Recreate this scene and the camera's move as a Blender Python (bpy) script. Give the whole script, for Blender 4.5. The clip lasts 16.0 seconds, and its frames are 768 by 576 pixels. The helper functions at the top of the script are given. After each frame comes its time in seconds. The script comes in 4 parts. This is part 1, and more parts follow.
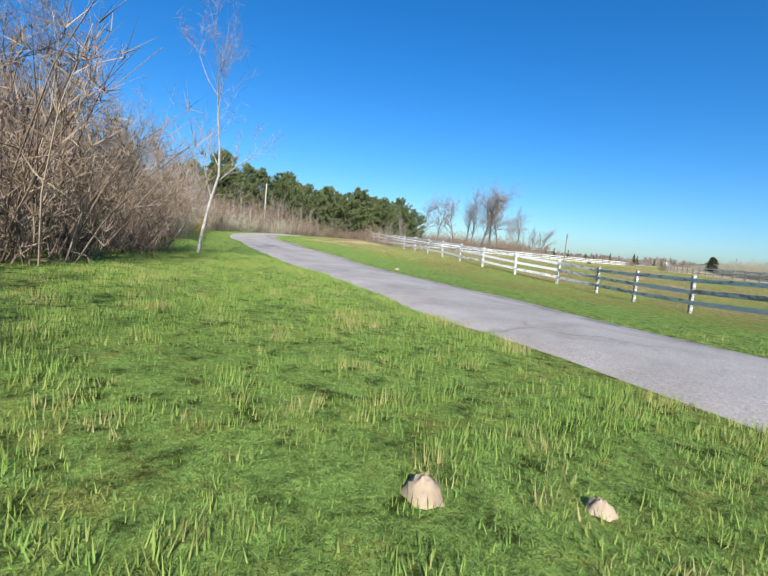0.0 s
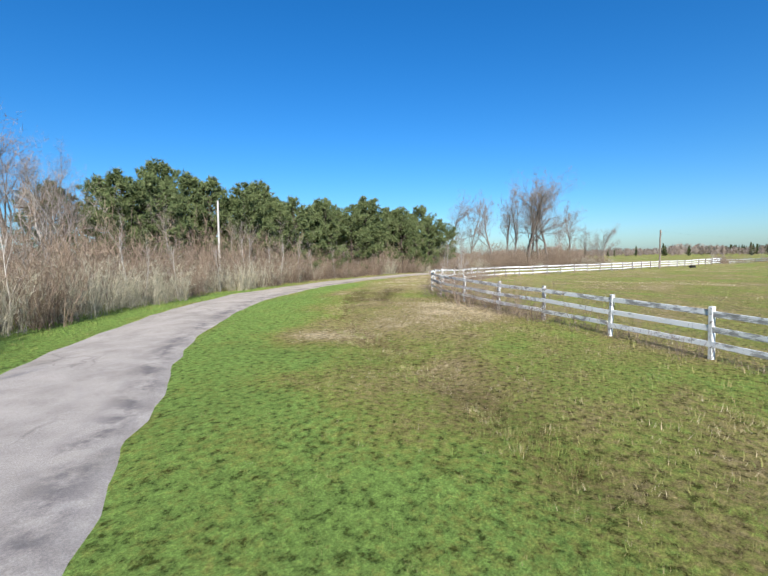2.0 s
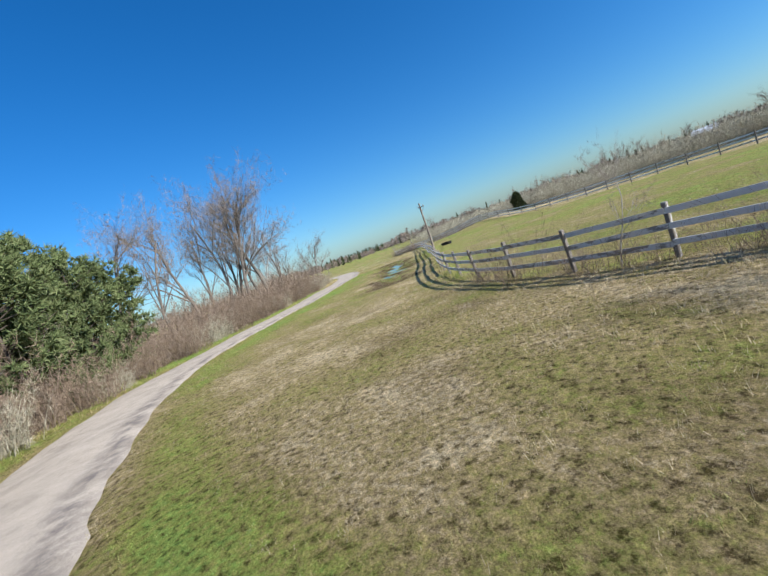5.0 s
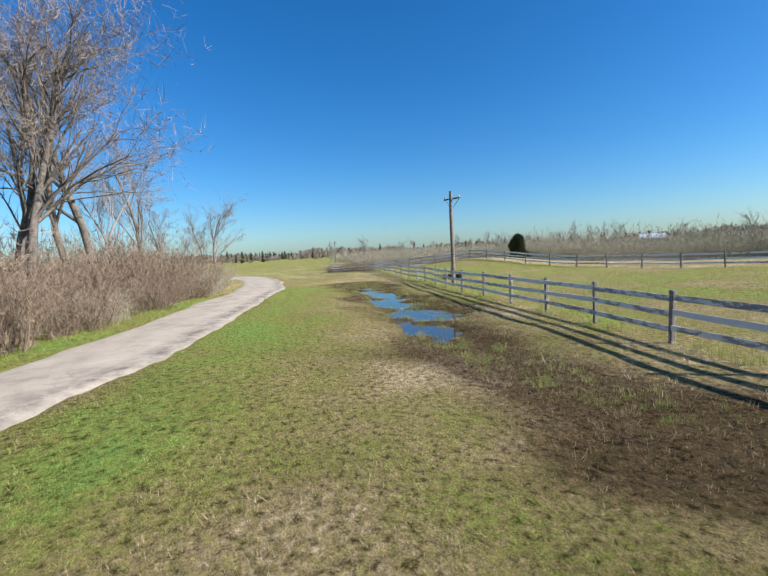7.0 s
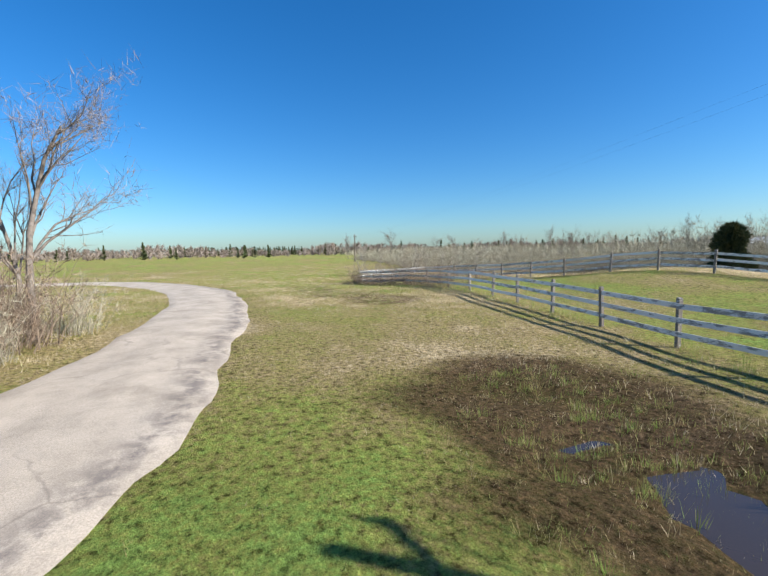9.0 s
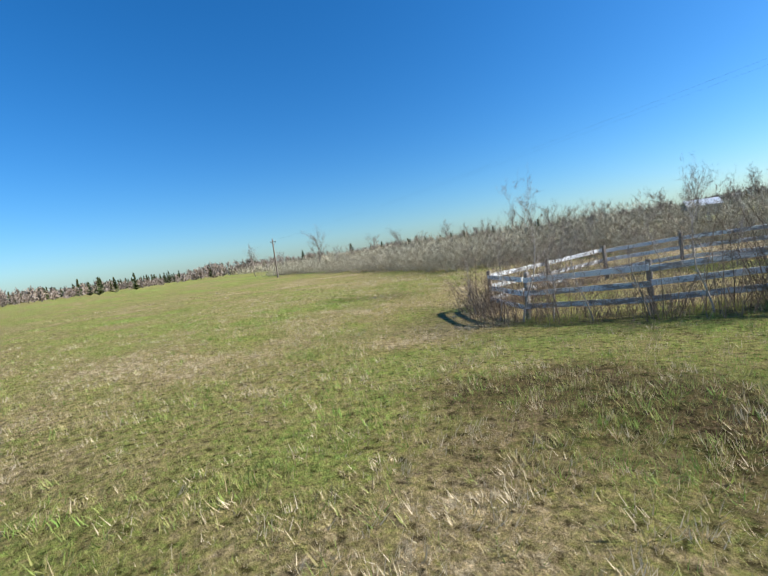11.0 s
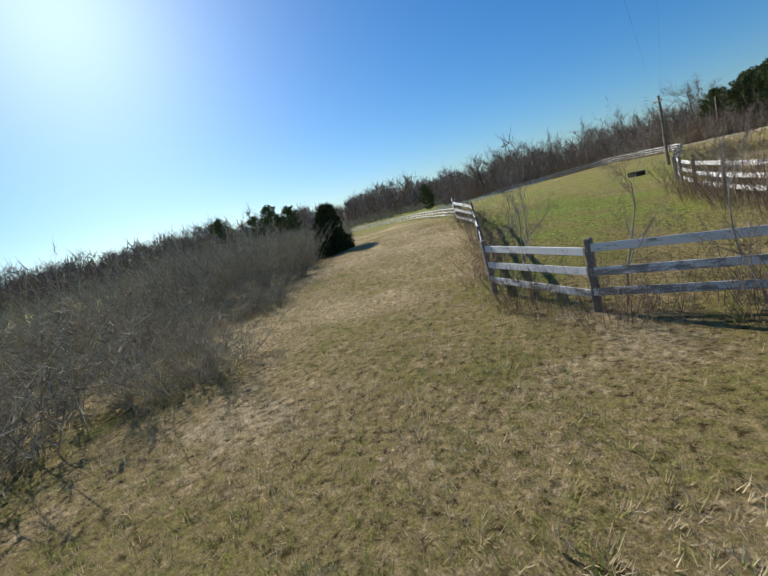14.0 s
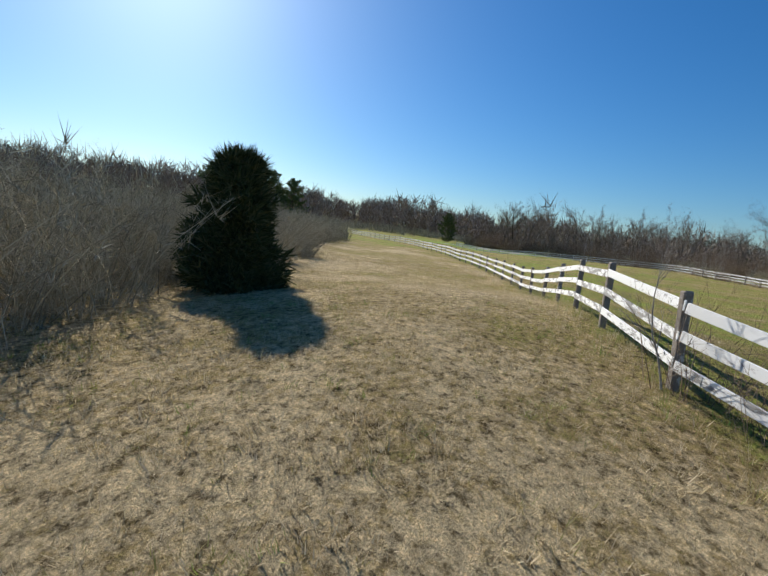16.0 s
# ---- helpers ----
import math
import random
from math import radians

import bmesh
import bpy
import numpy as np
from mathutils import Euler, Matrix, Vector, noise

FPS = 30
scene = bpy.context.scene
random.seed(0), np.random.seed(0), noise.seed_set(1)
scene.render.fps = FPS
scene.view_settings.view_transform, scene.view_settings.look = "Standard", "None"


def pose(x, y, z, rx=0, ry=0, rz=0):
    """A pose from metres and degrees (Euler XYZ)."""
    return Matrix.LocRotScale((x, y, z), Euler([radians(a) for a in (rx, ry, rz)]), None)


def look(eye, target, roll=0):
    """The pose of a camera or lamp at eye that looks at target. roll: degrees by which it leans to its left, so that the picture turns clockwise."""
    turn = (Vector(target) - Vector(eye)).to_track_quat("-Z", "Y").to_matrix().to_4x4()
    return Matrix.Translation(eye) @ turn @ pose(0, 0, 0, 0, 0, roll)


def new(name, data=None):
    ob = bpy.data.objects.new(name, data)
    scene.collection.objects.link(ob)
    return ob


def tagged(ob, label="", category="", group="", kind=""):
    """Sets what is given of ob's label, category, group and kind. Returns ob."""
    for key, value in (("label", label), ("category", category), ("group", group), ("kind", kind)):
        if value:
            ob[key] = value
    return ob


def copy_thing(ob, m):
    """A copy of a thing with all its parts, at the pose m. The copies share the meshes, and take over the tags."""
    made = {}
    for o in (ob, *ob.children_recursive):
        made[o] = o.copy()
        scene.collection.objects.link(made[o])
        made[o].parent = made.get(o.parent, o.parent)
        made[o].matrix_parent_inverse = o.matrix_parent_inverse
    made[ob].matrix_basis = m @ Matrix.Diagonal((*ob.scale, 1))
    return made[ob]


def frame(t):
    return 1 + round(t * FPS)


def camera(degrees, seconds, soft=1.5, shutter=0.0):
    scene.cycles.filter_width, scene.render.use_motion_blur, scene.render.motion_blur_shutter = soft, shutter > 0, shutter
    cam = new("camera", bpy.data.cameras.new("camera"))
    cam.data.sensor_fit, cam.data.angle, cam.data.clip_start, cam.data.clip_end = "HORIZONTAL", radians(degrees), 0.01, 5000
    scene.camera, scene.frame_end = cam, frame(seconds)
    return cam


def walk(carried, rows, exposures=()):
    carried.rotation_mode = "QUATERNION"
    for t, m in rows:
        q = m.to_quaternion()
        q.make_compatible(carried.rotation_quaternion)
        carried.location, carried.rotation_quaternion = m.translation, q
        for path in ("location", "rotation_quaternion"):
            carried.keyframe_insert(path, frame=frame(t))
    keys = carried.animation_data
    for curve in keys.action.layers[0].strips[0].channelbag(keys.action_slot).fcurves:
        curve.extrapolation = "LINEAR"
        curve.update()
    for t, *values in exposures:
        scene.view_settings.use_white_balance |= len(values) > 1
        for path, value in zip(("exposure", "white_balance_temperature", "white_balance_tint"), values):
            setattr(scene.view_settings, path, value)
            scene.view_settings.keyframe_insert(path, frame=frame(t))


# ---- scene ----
cam = camera(84.0, 16.0, 1.5)
PATH = [
    (0, (-50.753, 19.688, 0.726), (-49.287, 21.030, 0.510), 5.37),
    (0.5, (-46.671, 24.275, 0.884), (-45.351, 25.774, 0.777), 8.83),
    (1, (-42.715, 30.715, 1.538), (-41.383, 32.203, 1.431), 9.55),
    (1.5, (-37.681, 37.508, 2.312), (-36.267, 38.917, 2.193), 5.28),
    (2, (-32.399, 43.981, 2.746), (-30.913, 45.312, 2.601), -1.00),
    (2.5, (-26.803, 50.948, 2.793), (-25.240, 52.183, 2.624), -3.62),
    (3, (-23.001, 56.071, 2.528), (-21.267, 57.054, 2.362), -5.18),
    (3.5, (-17.225, 61.127, 2.654), (-15.385, 61.882, 2.446), -8.05),
    (4, (-10.594, 66.707, 2.560), (-8.668, 67.203, 2.348), -13.05),
    (4.5, (-4.312, 71.562, 2.746), (-2.327, 71.667, 2.525), -16.32),
    (5, (-1.267, 74.653, 2.765), (0.695, 74.308, 2.583), -19.70),
    (5.2, (1.233, 75.553, 2.765), (3.178, 75.123, 2.583), -20.10),
    (7.3, (31.415, 73.196, 2.562), (33.218, 72.345, 2.398), -2.06),
    (7.5, (34.015, 72.446, 2.662), (35.818, 71.595, 2.498), -2.06),
    (8, (38.940, 70.431, 2.825), (40.778, 69.662, 2.650), -2.00),
    (8.2, (41.540, 69.731, 2.845), (43.378, 68.962, 2.670), -1.60),
    (10.4, (79.900, 62.700, 2.093), (81.690, 61.826, 1.917), -0.01),
    (11, (85.305, 63.486, 2.039), (86.862, 62.242, 1.870), -7.73),
    (11.5, (90.437, 61.919, 2.022), (91.681, 60.359, 1.890), -16.10),
    (12, (96.350, 60.922, 1.644), (96.574, 58.942, 1.471), -20.60),
    (12.5, (101.880, 55.263, 1.892), (100.927, 53.526, 1.618), -25.85),
    (13, (103.968, 53.541, 1.945), (102.639, 52.086, 1.602), -21.95),
    (13.5, (102.149, 48.335, 1.976), (100.466, 47.321, 1.604), -20.35),
    (14, (101.135, 45.068, 2.340), (99.300, 44.339, 2.018), -15.07),
    (14.5, (98.561, 44.178, 1.889), (96.652, 43.679, 1.566), -14.91),
    (15, (94.803, 41.157, 2.070), (92.846, 40.831, 1.813), -9.95),
    (15.5, (89.228, 39.298, 2.452), (87.279, 38.912, 2.219), 1.01),
    (16, (82.863, 38.872, 2.609), (81.001, 38.197, 2.333), 6.34),
]
walk(cam, [(t, look(eye, target, roll)) for t, eye, target, roll in PATH],
     [(0.0, 0.75, 5900, 10), (3.0, 0.72, 5850, 10), (4.5, 0.70, 5750, 10), (7.5, 0.80, 6050, 10), (10.5, 0.86, 6000, 10), (12.0, 0.56, 6100, 10), (13.5, 0.26, 6250, 10), (16.0, 0.26, 6350, 10)])

# ---- sky and sun ----
SUN_AZ, SUN_EL = 221.0, 30.6
world = bpy.data.worlds.new("world")
scene.world = world
world.use_nodes = True
wnt = world.node_tree
sky = wnt.nodes.new("ShaderNodeTexSky")
sky.sky_type, sky.sun_disc = "NISHITA", False
sky.sun_elevation, sky.sun_rotation = radians(SUN_EL), radians(SUN_AZ)
sky.air_density, sky.dust_density, sky.ozone_density = 1.1, 0.6, 6.0
rich = wnt.nodes.new("ShaderNodeHueSaturation")
rich.inputs["Saturation"].default_value = 1.23
cool = wnt.nodes.new("ShaderNodeMix")
cool.data_type, cool.blend_type = "RGBA", "MULTIPLY"
cool.inputs["Factor"].default_value = 1.0
cool.inputs[7].default_value = (0.86, 1.0, 1.06, 1)
wnt.links.new(sky.outputs[0], rich.inputs["Color"])
wnt.links.new(rich.outputs[0], cool.inputs[6])
wnt.links.new(cool.outputs[2], wnt.nodes["Background"].inputs[0])
wnt.nodes["Background"].inputs[1].default_value = 0.082
sun = new("sun", bpy.data.lights.new("sun", "SUN"))
sun.data.energy, sun.data.angle, sun.data.color = 5.0, radians(0.53), (1.0, 0.94, 0.84)
sun.matrix_basis = look((math.sin(radians(SUN_AZ)) * 100, math.cos(radians(SUN_AZ)) * 100, 100 * math.tan(radians(SUN_EL))), (0, 0, 0))

# ---- mesh helpers ----
rng = np.random.default_rng(7)


def mesh_from(name, verts, faces, mats, smooth=False, attrs=None, mat_index=None):
    """A mesh from arrays; faces is an (n, 3) or (n, 4) array, or a list of such arrays."""
    me = bpy.data.meshes.new(name)
    verts = np.asarray(verts, np.float32)
    groups = faces if isinstance(faces, list) else [faces]
    groups = [np.asarray(g, np.int32) for g in groups if len(g)]
    loops = np.concatenate([g.ravel() for g in groups])
    sizes = np.concatenate([np.full(len(g), g.shape[1], np.int32) for g in groups])
    starts = np.concatenate([[0], np.cumsum(sizes)[:-1]]).astype(np.int32)
    me.vertices.add(len(verts))
    me.vertices.foreach_set("co", verts.ravel())
    me.loops.add(len(loops))
    me.loops.foreach_set("vertex_index", loops)
    me.polygons.add(len(sizes))
    me.polygons.foreach_set("loop_start", starts)
    me.polygons.foreach_set("loop_total", sizes)
    if smooth:
        me.polygons.foreach_set("use_smooth", np.ones(len(sizes), bool))
    for m in mats if isinstance(mats, (list, tuple)) else [mats]:
        me.materials.append(m)
    if mat_index is not None:
        me.polygons.foreach_set("material_index", np.asarray(mat_index, np.int32))
    me.update(calc_edges=True)
    for key, values in (attrs or {}).items():
        a = me.attributes.new(key, "FLOAT", "POINT")
        a.data.foreach_set("value", np.asarray(values, np.float32))
    return me


def part(name, me, parent, label=""):
    ob = new(name, me)
    ob.parent = parent
    return tagged(ob, label) if label else ob


def thing(name, x=0, y=0, z=0, rz=0, label="", category="", group="", kind=""):
    ob = new(name)
    ob.matrix_basis = pose(x, y, z, 0, 0, rz)
    return tagged(ob, label, category, group, kind)


class Tubes:
    """Collects tapered tubes and blades into arrays."""

    def __init__(self):
        self.v, self.q, self.t, self.n = [], [], [], 0

    def tube(self, pts, radii, sides=5):
        pts, radii = np.asarray(pts, float), np.asarray(radii, float)
        way = np.gradient(pts, axis=0)
        way /= np.linalg.norm(way, axis=1)[:, None] + 1e-9
        ref = np.array([0.31, 0.87, 0.38])
        a = np.cross(way, ref)
        a /= np.linalg.norm(a, axis=1)[:, None] + 1e-9
        b = np.cross(way, a)
        ang = np.arange(sides) / sides * 2 * np.pi
        ring = pts[:, None] + radii[:, None, None] * (np.cos(ang)[None, :, None] * a[:, None] + np.sin(ang)[None, :, None] * b[:, None])
        k = len(pts)
        i = np.arange(k - 1)[:, None] * sides + np.arange(sides)[None]
        j = np.arange(k - 1)[:, None] * sides + (np.arange(sides)[None] + 1) % sides
        self.q.append(np.stack([i, j, j + sides, i + sides], -1).reshape(-1, 4) + self.n)
        self.v.append(ring.reshape(-1, 3))
        self.n += k * sides

    def blades(self, base, tip, width):
        """Thin two-sided triangles from base points to tips."""
        base, tip = np.asarray(base, float), np.asarray(tip, float)
        way = tip - base
        side = np.cross(way, rng.normal(size=way.shape))
        side *= (np.broadcast_to(width, len(base))[:, None] / 2) / (np.linalg.norm(side, axis=1)[:, None] + 1e-9)
        v = np.stack([base - side, base + side, tip], 1).reshape(-1, 3)
        self.t.append(np.arange(len(v)).reshape(-1, 3) + self.n)
        self.v.append(v)
        self.n += len(v)

    def mesh(self, name, mat, smooth=True):
        groups = []
        if self.q:
            groups.append(np.concatenate(self.q))
        if self.t:
            groups.append(np.concatenate(self.t))
        return mesh_from(name, np.concatenate(self.v), groups, mat, smooth)


def unit(v):
    v = np.asarray(v, float)
    return v / (np.linalg.norm(v, axis=-1, keepdims=True) + 1e-9)


def box_mesh(name, sx, sy, sz, mat, bevel=0.006, wob=0.0, seed=0):
    """A board or post with bevelled, slightly uneven edges, its base at the origin's centre."""
    bm = bmesh.new()
    bmesh.ops.create_cube(bm, size=1)
    r = np.random.default_rng(seed)
    for v in bm.verts:
        v.co = Vector((v.co.x * sx + r.uniform(-wob, wob), v.co.y * sy + r.uniform(-wob, wob), (v.co.z + 0.5) * sz + r.uniform(-wob, wob)))
    if bevel:
        bmesh.ops.bevel(bm, geom=list(bm.edges), offset=bevel, segments=1, affect="EDGES")
    me = bpy.data.meshes.new(name)
    bm.to_mesh(me)
    bm.free()
    me.materials.append(mat)
    return me


def hashed(*a):
    """Smooth value noise of a position, in 0 to 1, for arrays."""
    x, y, scale, seed = a
    x, y = np.asarray(x, float) / scale, np.asarray(y, float) / scale
    xi, yi = np.floor(x), np.floor(y)
    fx, fy = x - xi, y - yi
    fx, fy = fx * fx * (3 - 2 * fx), fy * fy * (3 - 2 * fy)

    def h(i, j):
        s = np.sin(i * 127.1 + j * 311.7 + seed * 74.7) * 43758.5453
        return s - np.floor(s)

    return (h(xi, yi) * (1 - fx) + h(xi + 1, yi) * fx) * (1 - fy) + (h(xi, yi + 1) * (1 - fx) + h(xi + 1, yi + 1) * fx) * fy


def spline(points, step=1.0):
    """A smooth line through plan points, resampled at even steps (Catmull-Rom)."""
    p = np.array(points, float)
    p = np.vstack([2 * p[0] - p[1], p, 2 * p[-1] - p[-2]])
    out = []
    for k in range(1, len(p) - 2):
        t = np.linspace(0, 1, 24, endpoint=False)[:, None]
        a, b, c, d = p[k - 1], p[k], p[k + 1], p[k + 2]
        out.append(0.5 * ((2 * b) + (c - a) * t + (2 * a - 5 * b + 4 * c - d) * t**2 + (3 * b - a - 3 * c + d) * t**3))
    out = np.vstack(out + [p[-2:-1]])
    s = np.r_[0, np.cumsum(np.linalg.norm(np.diff(out, axis=0), axis=1))]
    u = np.arange(0, s[-1] + 1e-6, step)
    return np.stack([np.interp(u, s, out[:, n]) for n in range(out.shape[1])], 1)


def near_line(x, y, line):
    """Distance to a plan line, the signed side (left is positive) and the length along it, for arrays."""
    q = np.stack([np.ravel(x), np.ravel(y)], 1)
    best = np.full(len(q), 1e9)
    side, along = np.zeros(len(q)), np.zeros(len(q))
    gap = float(np.hypot(*(line[1, :2] - line[0, :2])))
    line = line[:: max(1, int(round(2.4 / gap)))]
    a, b = line[:-1, :2], line[1:, :2]
    run = np.r_[0, np.cumsum(np.linalg.norm(b - a, axis=1))]
    for k in range(len(a)):
        ab = b[k] - a[k]
        t = np.clip(((q - a[k]) @ ab) / (ab @ ab + 1e-9), 0, 1)
        d = q - (a[k] + t[:, None] * ab)
        r = np.hypot(d[:, 0], d[:, 1])
        m = r < best
        best[m] = r[m]
        side[m] = np.sign(ab[0] * d[m, 1] - ab[1] * d[m, 0])
        along[m] = run[k] + t[m] * np.hypot(*ab)
    return best, side, along


# ---- materials ----
def material(name, rough=0.9, spec=0.2, metal=0.0):
    m = bpy.data.materials.new(name)
    m.use_nodes = True
    b = m.node_tree.nodes["Principled BSDF"]
    b.inputs["Roughness"].default_value = rough
    b.inputs["Specular IOR Level"].default_value = spec
    b.inputs["Metallic"].default_value = metal
    return m, m.node_tree, b


def node(nt, kind, **inputs):
    n = nt.nodes.new(kind)
    for key, value in inputs.items():
        n.inputs[key.replace("_", " ")].default_value = value
    return n


def ramp(nt, source, stops):
    n = nt.nodes.new("ShaderNodeValToRGB")
    while len(n.color_ramp.elements) < len(stops):
        n.color_ramp.elements.new(0.5)
    for e, (at, col) in zip(n.color_ramp.elements, stops):
        e.position, e.color = at, (*col, 1)
    nt.links.new(source, n.inputs[0])
    return n.outputs[0]


def noise_of(nt, scale, detail=4.0, rough=0.6, where=None):
    if where is None:
        where = nt.nodes.new("ShaderNodeNewGeometry").outputs["Position"]
    n = node(nt, "ShaderNodeTexNoise", Scale=scale, Detail=detail, Roughness=rough)
    nt.links.new(where, n.inputs["Vector"])
    return n.outputs["Fac"]


def mixed(nt, fac, a, b, mode="MIX"):
    n = nt.nodes.new("ShaderNodeMix")
    n.data_type, n.blend_type = "RGBA", mode
    for sock, v in ((n.inputs["Factor"], fac), (n.inputs[6], a), (n.inputs[7], b)):
        if isinstance(v, (tuple, float, int)):
            sock.default_value = (*v, 1) if isinstance(v, tuple) else v
        else:
            nt.links.new(v, sock)
    return n.outputs[2]


def bumped(nt, b, height, strength, dist=0.02):
    n = node(nt, "ShaderNodeBump", Strength=strength, Distance=dist)
    nt.links.new(height, n.inputs["Height"])
    nt.links.new(n.outputs[0], b.inputs["Normal"])


def attribute(nt, name):
    n = nt.nodes.new("ShaderNodeAttribute")
    n.attribute_name = name
    return n.outputs["Fac"]


def maths(nt, op, a, b=0.0, clamp=False):
    n = nt.nodes.new("ShaderNodeMath")
    n.operation, n.use_clamp = op, clamp
    for sock, v in zip(n.inputs, (a, b)):
        if isinstance(v, (float, int)):
            sock.default_value = v
        else:
            nt.links.new(v, sock)
    return n.outputs[0]


def island(nt):
    return nt.nodes.new("ShaderNodeNewGeometry").outputs["Random Per Island"]


def bark_material(name, dark, light, scale=6.0):
    m, nt, b = material(name, 0.95, 0.1)
    info = nt.nodes.new("ShaderNodeObjectInfo")
    col = ramp(nt, noise_of(nt, scale, 6), [(0.3, dark), (0.7, light)])
    tone = ramp(nt, info.outputs["Random"], [(0.0, (0.75, 0.75, 0.75)), (1.0, (1.2, 1.15, 1.1))])
    nt.links.new(mixed(nt, 1.0, col, tone, "MULTIPLY"), b.inputs["Base Color"])
    bumped(nt, b, noise_of(nt, scale * 5, 3), 0.5, 0.02)
    return m

# ---- plan ----
ROAD = spline([(-51.8, 9), (-48.6, 14.5), (-46.0, 19.3), (-44.6, 22.6), (-43.0, 25.9), (-41.4, 29.6), (-39.9, 33.5), (-38.0, 38.3), (-35.2, 45.0), (-32.6, 50.5), (-29.4, 56.5), (-25.2, 62.3),
               (-19.9, 67.0), (-13.2, 71.6), (-5.8, 75.3), (1, 79.4), (9, 82), (18, 83.4), (26, 82.8), (35, 79.4), (44, 75.4), (54, 72.0), (63.1, 68.9), (73.3, 66.8), (82.2, 66.2), (90, 67.1), (97, 69.6), (103.5, 75), (107, 88), (108, 117)], 1.0)
FENCE = spline([(-39, 15), (-32, 22.8), (-27.6, 27.5), (-25.4, 34), (-22.2, 40), (-18.8, 46), (-15.2, 52.5), (-11.4, 58.5), (-6.8, 61.9), (-1, 63.8), (4, 65.3), (9, 66.8), (15, 67.5), (22, 66.6), (29, 64.8), (35, 62.9), (42, 60.8),
                (51, 58.5), (58.1, 56.3), (68, 53.7), (78, 51.3), (85.9, 51.1), (90.2, 52.7), (93, 53), (94.4, 51.6), (94.1, 49.2), (93.5, 46.8), (92.1, 44.2), (89.5, 43.6), (86.6, 43.2), (82.8, 42.6), (79.2, 42.1),
                (76.7, 40.9), (74.3, 40.3), (68, 39.6), (61.7, 38.6), (54.7, 37), (46.8, 34.6), (37.7, 31.1), (21.8, 24.2), (4.2, 13.9), (-13, -1), (-30, -14)], 0.25)
HEDGE = spline([(174, 23), (153, 26), (132, 30.5), (117, 34), (109, 37.4), (103, 37.8), (97, 36.8), (91, 34.4), (85, 32.3), (78, 30), (72, 27.9), (63, 24), (51, 17.5), (34.4, 10.8), (13.1, 3.1), (-8, -12)], 1.0)


def ground_z(x, y):
    """The lie of the land: nearly level, with a rise at the bend, a hollow by the lane and a knoll on the far side."""
    x, y = np.asarray(x, float), np.asarray(y, float)

    def swell(cx, cy, h, r):
        return h * np.exp(-((x - cx) ** 2 + (y - cy) ** 2) / (2 * r * r))

    z = swell(-9, 62, 0.5, 13) + swell(-29, 23, -0.85, 9) + swell(73, 38, 1.2, 6) + swell(94, 51, -0.4, 5)
    z = z + 0.10 * (hashed(x, y, 7.0, 1) - 0.5) + 0.07 * (hashed(x, y, 2.3, 2) - 0.5)
    far = np.clip((np.hypot(x - 20, y - 55) - 110) / 300, 0, 1)
    south = np.clip(-(y - 20) / 200, 0, 1)
    west = np.clip((70 - x) / 120, 0, 1)
    return z + far * (0.6 + 9.0 * south * west) * 1.6


def gz(x, y):
    return float(ground_z(np.array([x]), np.array([y]))[0])

DITCH = spline([(-27, 45.8), (-25.2, 48.4), (-23.2, 52.6), (-20.4, 56.8), (-17.8, 59.7), (-14.2, 62.6)], 0.5)
POOL = spline([(31, 68.2), (35, 67.4), (38.5, 66.7), (42, 65.3), (45.5, 64.3), (49, 63.6), (53, 62.6), (58.5, 61.5), (64, 60.4)], 0.5)
VERGE = spline([(-53, 15), (-50, 20.5), (-42, 31.5), (-32, 45.5), (-20, 58.5), (-8, 69), (4, 75.5), (18, 75.5), (32, 72), (55.4, 66.6), (80.6, 61.4), (95, 60.5), (103, 56), (103, 47), (95, 41.5), (83, 38), (66, 31.5), (50, 25)], 1.0)
WATER_Z = -0.235
land_base = ground_z


PUDDLE = (102.0, 51.0)
SWALE = spline([(76, 57), (80, 58.2), (83.5, 59), (87, 58.6), (90, 57.6)], 0.5)


def ground_z(x, y):
    x, y = np.asarray(x, float), np.asarray(y, float)
    z = land_base(x, y).ravel()
    for line, depth, width in ((DITCH, 0.16, 0.7), (POOL, 0.38, 1.75)):
        m = (np.abs(x.ravel() - line[:, 0].mean()) < 30) & (np.abs(y.ravel() - line[:, 1].mean()) < 20)
        if m.any():
            d, _, _ = near_line(x.ravel()[m], y.ravel()[m], line)
            mx, my = x.ravel()[m], y.ravel()[m]
            lump = 0.45 + 0.6 * hashed(mx, my, 1.9, 5) + 1.1 * (hashed(mx, my, 0.75, 6) - 0.5)
            if line is POOL:
                lump = lump * np.interp(mx, [30, 36, 39, 42.5, 48, 52, 59, 64], [0.3, 0.5, 0.72, 1.15, 1.2, 1.1, 0.95, 0.2])
            z[m] -= depth * np.exp(-((d / width) ** 2)) * lump
    return z.reshape(x.shape)


def smooth(a, lo, hi):
    t = np.clip((a - lo) / (hi - lo), 0, 1)
    return t * t * (3 - 2 * t)


